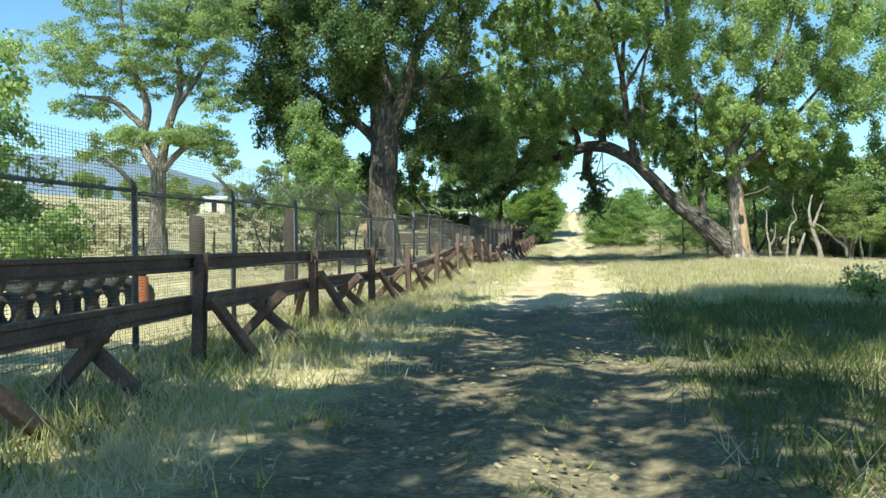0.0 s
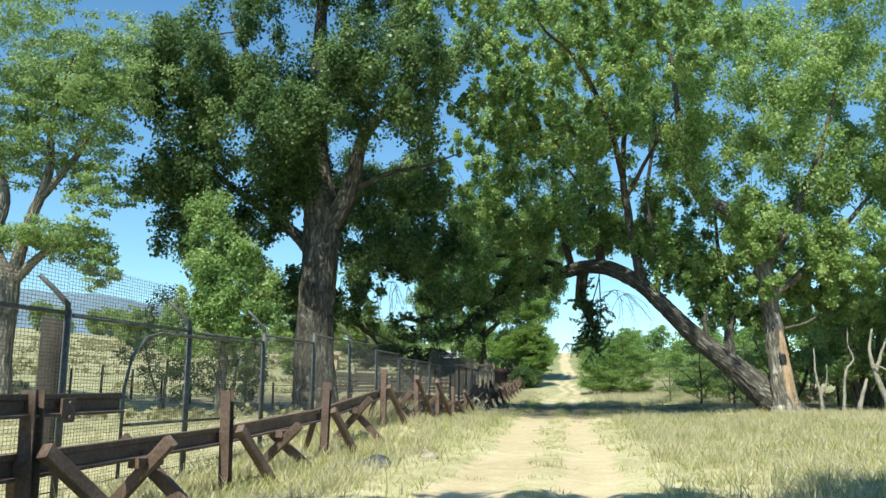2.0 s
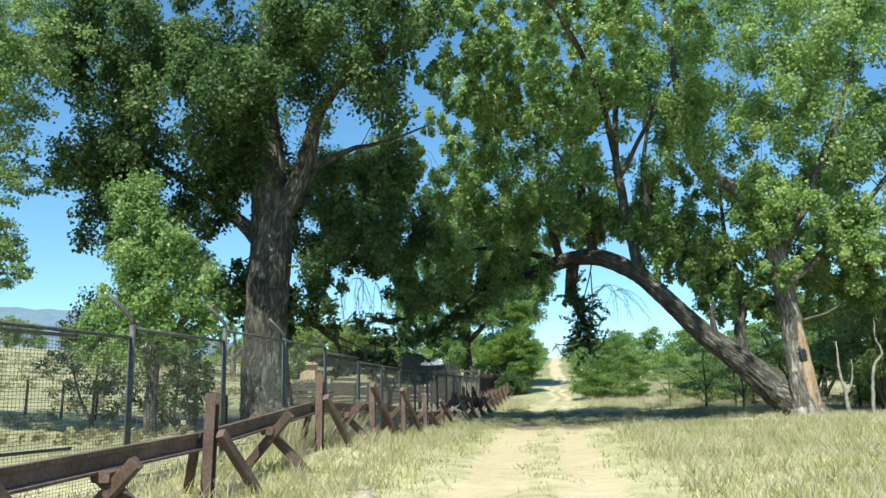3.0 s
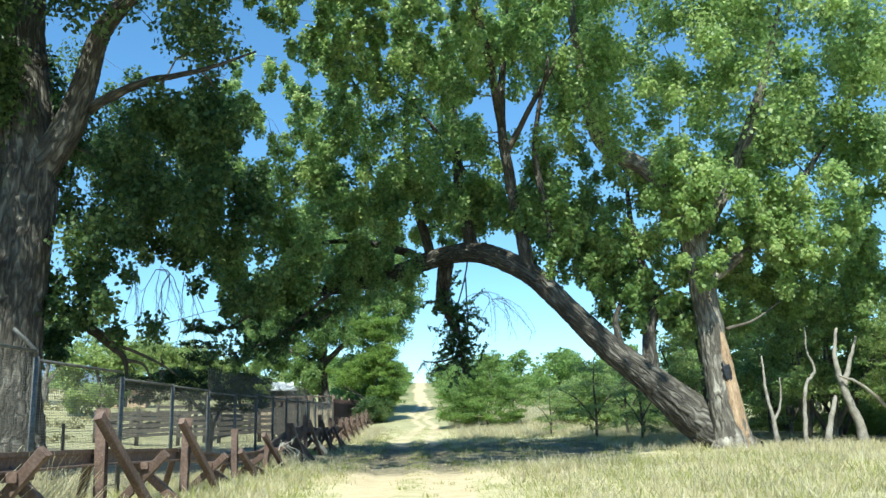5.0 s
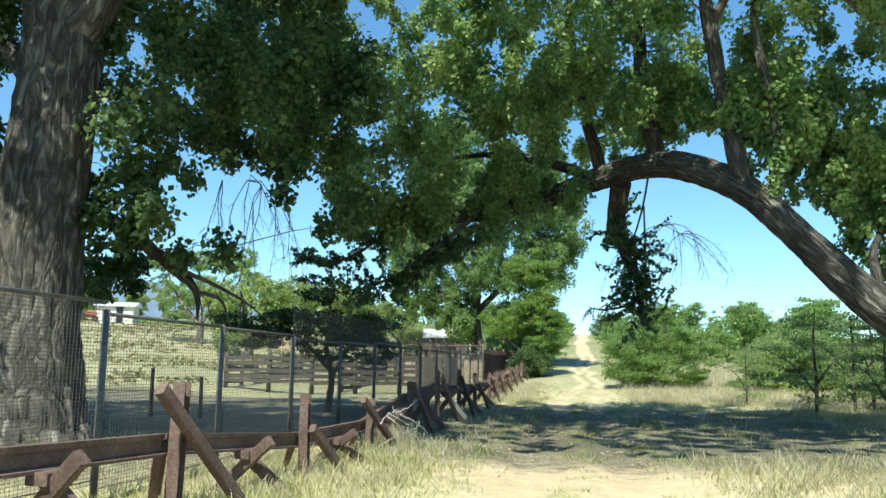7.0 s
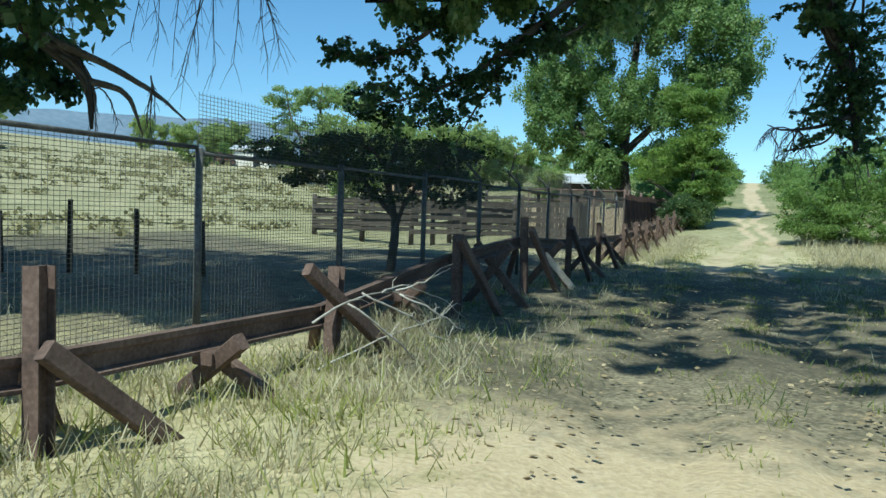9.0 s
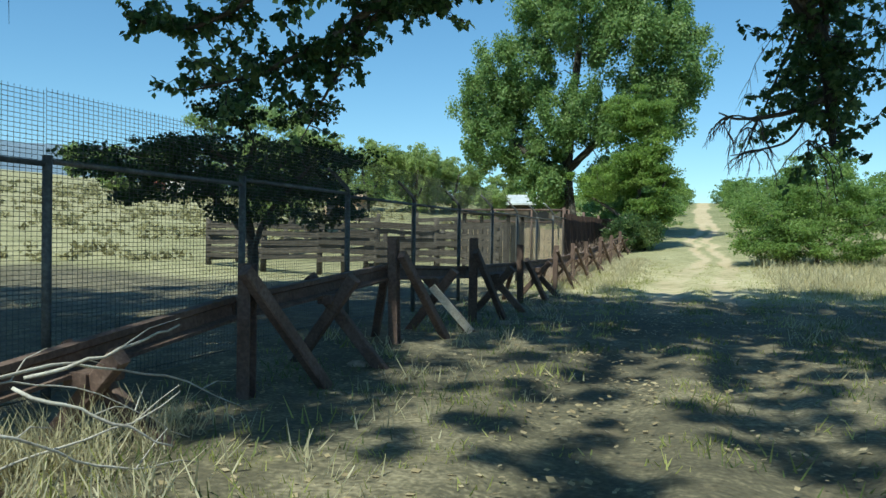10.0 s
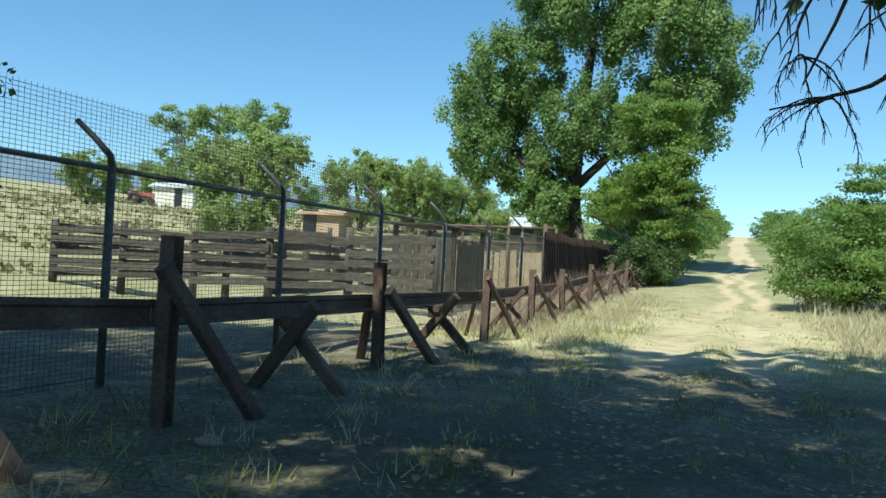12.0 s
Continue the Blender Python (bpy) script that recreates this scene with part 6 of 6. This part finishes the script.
# ---- far ridge ----
def ridge(name, pts, depth, mat, label, rough):
    s = Shape()
    rnd = random.Random(3)
    fine = smooth_line([(*p, 0) for p in pts], 8)
    n = len(fine)
    rows = 7
    for r in range(rows):
        u = r / (rows - 1)
        for q in fine:
            d = Vector((q[0], q[1], 0)).normalized()
            p = Vector((q[0], q[1], 0)) - d * depth * (1 - u)
            s.v.append(Vector((p.x, p.y, q[2] * u ** 1.3 * (1 + rnd.uniform(-rough, rough) * (0.4 + 0.6 * (u < 1))) - 25 * (1 - u))))
    for r in range(rows - 1):
        for i in range(n - 1):
            s.f.append((r * n + i, r * n + i + 1, (r + 1) * n + i + 1, (r + 1) * n + i))
    return tagged(new(name, s.mesh(name, mat, True)), label, "mountain", kind="structure")


ridge("backdrop_mountain", [(-1700, 500, 120), (-1500, 900, 150), (-1320, 1250, 172), (-1100, 1500, 178), (-930, 1650, 172), (-760, 1800, 120), (-560, 1900, 70), (-350, 2000, 30)], 500, MOUNTAIN, "far mountain ridge with blue haze in its colour", 0.05)

# ---- litter and dead wood ----
dead = thing("dead_branch", -3.6, 44, 0.0, "bleached fallen branch lying against the barrier", "branch")
for pts in ([(0.0, -1.3, 0.6), (-0.1, -0.5, 0.68), (-0.24, 0.65, 0.66), (-0.1, 1.3, 0.5), (0.05, 2.0, 0.1)], [(-0.15, -0.1, 0.7), (0.1, 0.5, 0.45), (0.2, 1.1, 0.15), (0.3, 1.7, 0.04)], [(-0.2, 0.4, 0.68), (-0.3, 1.3, 0.66), (-0.2, 2.3, 0.4), (-0.1, 3.0, 0.05)], [(-0.05, -0.6, 0.68), (0.2, -0.2, 0.35), (0.3, 0.2, 0.05)], [(-0.25, 0.9, 0.64), (-0.1, 1.5, 0.74), (-0.05, 2.0, 0.85)], [(-0.1, 0.7, 0.64), (0.15, 1.0, 0.45), (0.35, 1.4, 0.2)], [(-0.4, -0.6, 0.02), (-0.2, 0.4, 0.2), (0.0, 1.3, 0.3), (0.05, 1.9, 0.42)]):
    run = smooth_line([(*p, 0) for p in pts], 5)
    bare = Shape()
    crook = [Vector(q[:3]) + Vector((rp.uniform(-0.02, 0.02), rp.uniform(-0.02, 0.02), rp.uniform(-0.015, 0.015))) for q in run]
    bare.tube(crook, [max(0.0035, 0.0115 - 0.0005 * i) for i in range(len(crook))], 6, 0.15, rp)
    for q in crook[5::6]:
        tip = q + Vector((rp.uniform(-0.15, 0.15), rp.uniform(0.1, 0.45), rp.uniform(-0.12, 0.22)))
        bare.tube([q, (q + tip) / 2 + Vector((rp.uniform(-0.03, 0.03), 0, 0.03)), tip], [0.005, 0.004, 0.002], 5, cap=False)
    child("stick", bare.mesh("stick", DEAD_WOOD, True), dead)

def lump(name, x, y, size, mat, label, category, seed):
    rnd = random.Random(seed)
    bm = bmesh.new()
    bmesh.ops.create_icosphere(bm, subdivisions=3, radius=1.0)
    off = Vector((seed * 3.1, seed * 1.7, 0))
    for v in bm.verts:
        k = 1 + 0.45 * noise.noise(v.co * 1.4 + off) + 0.18 * noise.noise(v.co * 4 + off)
        v.co = Vector((v.co.x * size[0] * k, v.co.y * size[1] * k, max(-0.3, v.co.z) * size[2] * k))
    me = bpy.data.meshes.new(name)
    bm.to_mesh(me)
    bm.free()
    me.materials.append(mat)
    me.polygons.foreach_set("use_smooth", [True] * len(me.polygons))
    o = tagged(new(name, me), label, category)
    o.matrix_world = pose(x, y, ground_at(x, y), 0, 0, rnd.uniform(0, 360))
    return o


board = thing("fallen_board", -4.0, 53.0, ground_at(-4.0, 53.0), "bleached pale board leaning on the barrier", "board")
child("plank", Shape().box((0.4, 0.15, 0.02), (-0.15, -0.1, 0.7), 0.12, 0.03, (0, 1, 0)).mesh("plank", DEAD_WOOD), board)


lump("plastic_sheet", -2.9, 23.1, (0.3, 0.22, 0.16), RAG, "crumpled grey-black plastic sheet lying in dry grass", "litter", 3)
for i in range(26):
    sx, sy = rp.uniform(-5.4, -1.9), rp.uniform(4, 62)
    r = rp.uniform(0.05, 0.14)
    lump("stone", sx, sy, (r * 1.3, r, r * 0.7), ROCK, "dusty tan field stone in the verge", "stone", 10 + i)


def dead_tree(x, y, runs, r0, label, seed):
    """A bare bleached stem with forks; each run is a crooked line of points."""
    rnd = random.Random(seed)
    t = thing("dead_tree", x, y, ground_at(x, y), label, "dead tree")
    for k, pts in enumerate(runs):
        line = smooth_line([(*p, 0) for p in pts], 5)
        n = len(line)
        r = r0 if k == 0 else r0 * 0.6
        child("stem" if k == 0 else "branch", Shape().tube([tuple(q[:3] + np.array([rnd.uniform(-0.02, 0.02) for _ in range(3)])) for q in line], [max(0.012, r * (1 - 0.8 * i / n)) for i in range(n)], 8, 0.12, rnd).mesh("stem", PALE_BARK_WOOD, True), t)
    return t


dead_tree(14.9, 47.6, [[(0, 0, -0.2), (-0.3, 0, 0.7), (-0.7, 0.1, 1.1), (-1.5, 0, 1.8), (-2.1, 0.1, 2.1)], [(-0.2, 0, 0.4), (-0.35, 0, 1.2), (-0.8, 0.1, 2.0)], [(-0.3, 0, 0.9), (-0.1, 0, 1.5), (-0.15, 0, 2.3)], [(-0.2, 0, 0.6), (0.3, 0, 1.0), (0.35, 0, 1.4), (0.7, 0, 1.2)]], 0.11, "bleached forked dead tree on the grassy bank", 1)
dead_tree(10.9, 48.2, [[(0, 0, -0.2), (-0.1, 0, 0.9), (-0.25, 0, 1.9), (-0.2, 0.1, 2.8)], [(-0.1, 0, 0.7), (0.2, 0, 1.3), (0.25, 0, 2.1)]], 0.09, "pale crooked dead stem beside the hollow trunk", 2)
dead_tree(11.7, 48.0, [[(0, 0, -0.2), (0.05, 0, 1.0), (0.2, 0, 1.9), (0.5, 0, 2.3), (0.3, 0, 2.9), (0.35, 0, 3.7)]], 0.075, "thin pale dead stem bent at mid height", 3)
dead_tree(12.1, 47.5, [[(0, 0, -0.2), (0.1, 0, 0.5), (0.35, 0, 1.3), (0.4, 0, 1.5)]], 0.13, "short leaning bleached stump on the bank", 4)
dead_tree(13.5, 47.9, [[(0, 0, -0.2), (-0.15, 0, 0.7), (-0.5, 0, 1.7), (-0.65, 0, 2.6), (-0.5, 0, 3.6)], [(-0.5, 0, 1.7), (-0.2, 0, 2.5), (0.1, 0, 3.3)]], 0.17, "thick pale leaning dead trunk on the bank", 5)
dead_tree(17.5, 52.5, [[(0, 0, -0.2), (0.1, 0, 1.2), (-0.2, 0, 2.4), (0.1, 0, 3.4)], [(-0.1, 0, 1.6), (0.5, 0, 2.2), (0.7, 0, 3.0)]], 0.1, "pale dead stem among shady mesquite trees", 6)
dead_tree(16.2, 49.5, [[(0, 0, -0.2), (-0.2, 0, 1.2), (0.0, 0, 2.4), (-0.4, 0, 3.4)]], 0.08, "pale dead stem among shady mesquite trees", 7)
make_tree("mesquite_bush", "low dark bush at the grassy verge", "bush", (5.9, 17.8, 0.0),
          [("trunk", [(0, 0, -0.1, 0.04), (0.1, 0, 0.3, 0.03), (0.1, 0, 0.6, 0.015)])],
          [(0, 0, 0.5, 0.6, 0.5, 0.35, 26, 0.22), (0.5, 0.1, 0.35, 0.5, 0.4, 0.25, 16, 0.2)],
          GREY_LEAF, TWIG, 71, 90, 0.07, 0.1, airy=-0.6)
# ---- grass ----
def grass(name, label, mat, x0, x1, y0, y1, count, h0, h1, seed, tuft=14, spread=0.13, away=None, width=0.012):
    """Blades in tufts over a strip of the ground; away gives places with few blades."""
    rng = np.random.default_rng(seed)
    n = count // tuft
    cx, cy = rng.uniform(x0, x1, n), rng.uniform(y0, y1, n)
    if away is not None:
        keep = rng.random(n) > away(cx, cy)
        cx, cy = cx[keep], cy[keep]
    n = len(cx)
    size = rng.uniform(0.55, 1.25, n)
    bx = np.repeat(cx, tuft) + rng.normal(size=n * tuft) * spread
    by = np.repeat(cy, tuft) + rng.normal(size=n * tuft) * spread
    bz = land(bx, by) - 0.02
    h = rng.uniform(h0, h1, n * tuft) * np.repeat(size, tuft)
    az = rng.uniform(0, 2 * math.pi, n * tuft)
    bend = rng.uniform(0.1, 1.15, n * tuft) * h
    la = rng.uniform(0, 2 * math.pi, n * tuft)
    side = np.stack([np.cos(az), np.sin(az), np.zeros_like(az)], 1) * width * rng.uniform(0.6, 1.4, n * tuft)[:, None]
    base = np.stack([bx, by, bz], 1)
    tip = base + np.stack([np.cos(la) * bend, np.sin(la) * bend, h], 1)
    v = np.stack([base - side, base + side, tip + side * 0.25, tip - side * 0.25], 1)
    return tagged(new(name, quads_mesh(name, v, mat)), label, "grass", kind="stuff")


def off_track(x, y):
    u = x - track_bend(y)
    return np.maximum(1 - smoothstep(0.35, 0.75, abs(u + 1.15)), 1 - smoothstep(0.25, 0.6, abs(u - 0.35))) * 0.97


def patchy(x, y):
    """Few blades at the track's edge, in the trees' shade and in bare patches."""
    bare = 0.5 + 0.5 * np.sin(x * 1.7 + 2 * np.sin(y * 0.6)) * np.sin(y * 0.9 + x * 0.5)
    edge = 1 - smoothstep(1.2, 3.6, abs(x + 0.3))
    shade = 0.97 * smoothstep(41, 46, y) * (1 - smoothstep(62, 67, y)) * smoothstep(9, 6, x)
    start = 0.94 * (1 - smoothstep(15.5, 18.5, y)) * smoothstep(-3.0, -1.6, x)
    return np.clip(np.maximum.reduce([0.55 * bare, edge, shade, start]), 0, 0.98)


grass("dry_grass", "tall pale dry grass along the barrier", STRAW, -5.5, -2.6, 2, 80, 95000, 0.07, 0.25, 1, 16, 0.11, patchy, 0.008)
grass("dry_grass", "pale dry grass beside the dirt track", STRAW, -3.2, -1.6, 2, 80, 40000, 0.05, 0.16, 2, 12, 0.12, patchy, 0.008)
grass("dry_grass", "pale dry grass covering the bank", STRAW, 1.0, 14, 3, 75, 210000, 0.08, 0.27, 3, 14, 0.14, patchy, 0.009)
grass("green_grass", "short green and yellow grass on the track's crown", GREEN_GRASS, -2.4, 2.0, 3, 78, 22000, 0.03, 0.09, 4, 12, 0.1, off_track, 0.007)
grass("green_grass", "patches of greener grass at the verge", GREEN_GRASS, 1.0, 9, 2, 66, 70000, 0.06, 0.22, 5, 18, 0.2, patchy, 0.008)
grass("green_grass", "patches of greener grass at the barrier's foot", GREEN_GRASS, -5.5, -1.8, 2, 70, 46000, 0.06, 0.24, 6, 18, 0.18, patchy, 0.008)
grass("dry_grass", "thin dry grass inside the fence", STRAW, -16, -5.7, 4, 66, 46000, 0.06, 0.2, 7, 14, 0.13, patchy, 0.009)
grass("dry_grass", "tall straw tuft beside the fallen branch", STRAW, -4.3, -3.6, 44.4, 46.4, 700, 0.25, 0.5, 8, 30, 0.1, None, 0.006)
grass("dry_grass", "tall straw tuft at the barrier's foot", STRAW, -5.2, -4.4, 28.5, 33.5, 1600, 0.4, 0.7, 9, 40, 0.12, None, 0.008)
grass("dry_grass", "dry grass beyond the shade of the trees", STRAW, 2, 22, 66, 100, 50000, 0.15, 0.45, 10, 14, 0.2, None, 0.016)
# Weeds in a dark tone that also puts deeper shade into the ground.
WEED = leaf_surface("dark_weed", [(0.2, (0.05, 0.075, 0.025)), (0.5, (0.1, 0.135, 0.045)), (0.8, (0.2, 0.22, 0.09))], 0.35, 0.7)
grass("weeds", "dark green weeds under the tree at the start", WEED, 1.2, 12, 2, 17.5, 48000, 0.06, 0.26, 14, 20, 0.2, None, 0.009)
grass("weeds", "dark green weeds growing along the barrier's foot", WEED, -5.0, -3.4, 2, 16, 5000, 0.06, 0.24, 15, 20, 0.2, None, 0.008)
grass("weeds", "dark weeds and seedlings in the trees' shade", WEED, -5.4, 8, 44, 62, 9000, 0.03, 0.14, 16, 30, 0.2, off_track, 0.007)
grass("green_grass", "sparse weeds in the shade of the trees", GREEN_GRASS, -5.4, 7, 43, 66, 7000, 0.03, 0.13, 12, 40, 0.16, off_track, 0.005)
def hill_scrub():
    """Low scrub over the hill on both sides of the climbing track."""
    rng = np.random.default_rng(61)
    n = 2600
    x = rng.uniform(-60, 60, n)
    y = rng.uniform(96, 200, n)
    keep = (abs(x - track_bend(y) + 0.4) > 1.5) & ~((x < -9) & (y < 125))
    x, y = x[keep], y[keep]
    r = rng.uniform(0.25, 0.9, len(x)) * smoothstep(1.0, 9, abs(x)) + 0.12
    c = np.stack([x, y, land(x, y) + r * 0.35], 1)
    return tagged(new("hill_scrub", quads_mesh("hill_scrub", leaves_of(rng, c, r, 46, 0.3, 0.0, (1.2, 1.2, 0.8)), GREY_LEAF)), "low grey-green scrub covering the dry hill", "shrubs", kind="stuff")


hill_scrub()


DRY_TUFT = leaf_surface("dry_olive_tuft", [(0.2, (0.16, 0.15, 0.075)), (0.5, (0.27, 0.25, 0.13)), (0.8, (0.4, 0.37, 0.21))], 0.25, 0.7)


def pasture_tufts():
    """Dry tufts and low weeds scattered in drifts over the sloping pasture behind the fence."""
    rng = np.random.default_rng(67)
    n = 5200
    x, y = rng.uniform(-75, -8, n), rng.uniform(34, 130, n)
    drift = np.array([noise.noise(Vector((a * 0.16, b * 0.11, 0.0))) + 0.5 * noise.noise(Vector((a * 0.5, b * 0.4, 7.0))) for a, b in zip(x, y)])
    keep = (drift > -0.05) & ~((x > -19) & (y > 42) & (y < 82))
    x, y = x[keep], y[keep]
    r = rng.uniform(0.12, 0.4, len(x))
    c = np.stack([x, y, land(x, y) + r * 0.3], 1)
    return tagged(new("pasture_tufts", quads_mesh("pasture_tufts", leaves_of(rng, c, r, 34, 0.2, -0.3, (1.3, 1.3, 0.7)), DRY_TUFT)), "dry olive tufts scattered over the sloping pasture", "weeds", kind="stuff")


pasture_tufts()
BRUSH = leaf_surface("dry_pink_brush", [(0.2, (0.2, 0.14, 0.11)), (0.5, (0.34, 0.25, 0.2)), (0.8, (0.48, 0.39, 0.32))], 0.2, 0.8)
grass("dry_brush", "dry pinkish brush growing through the barrier", BRUSH, -5.3, -4.3, 65, 92, 3600, 0.25, 0.95, 11, 22, 0.2, None, 0.008)


def fallen_leaves(x0, x1, y0, y1, count, seed):
    """Dry leaves scattered in drifts on the ground, each curled a little off it."""
    rng = np.random.default_rng(seed)
    drift = count // 18
    cx, cy = np.repeat(rng.uniform(x0, x1, drift), 18), np.repeat(rng.uniform(y0, y1, drift), 18)
    x, y = cx + rng.normal(size=len(cx)) * 0.35, cy + rng.normal(size=len(cy)) * 0.35
    c = np.stack([x, y, land(x, y) + rng.uniform(-0.03, 0.015, len(x))], 1)
    a = rng.uniform(0, 2 * math.pi, len(x))
    size = rng.uniform(0.018, 0.042, len(x))[:, None]
    u = np.stack([np.cos(a), np.sin(a), rng.uniform(-0.25, 0.35, len(x))], 1) * size
    w = np.stack([-np.sin(a), np.cos(a), rng.uniform(-0.3, 0.3, len(x))], 1) * size * 0.75
    v = np.stack([c - u, c - w, c + u, c + w], 1)
    return tagged(new("fallen_leaves", quads_mesh("fallen_leaves", v, DRY_LEAF)), "dry tan leaves scattered over the shaded ground", "leaf litter", kind="stuff")


DRY_LEAF = leaf_surface("dry_fallen_leaf", [(0.2, (0.16, 0.12, 0.07)), (0.5, (0.34, 0.27, 0.16)), (0.8, (0.55, 0.46, 0.3))], 0.15, 0.7)
fallen_leaves(-5.5, 7.0, 42.0, 62.0, 9000, 91)
fallen_leaves(-4.5, 6.0, 3.0, 17.0, 4500, 92)
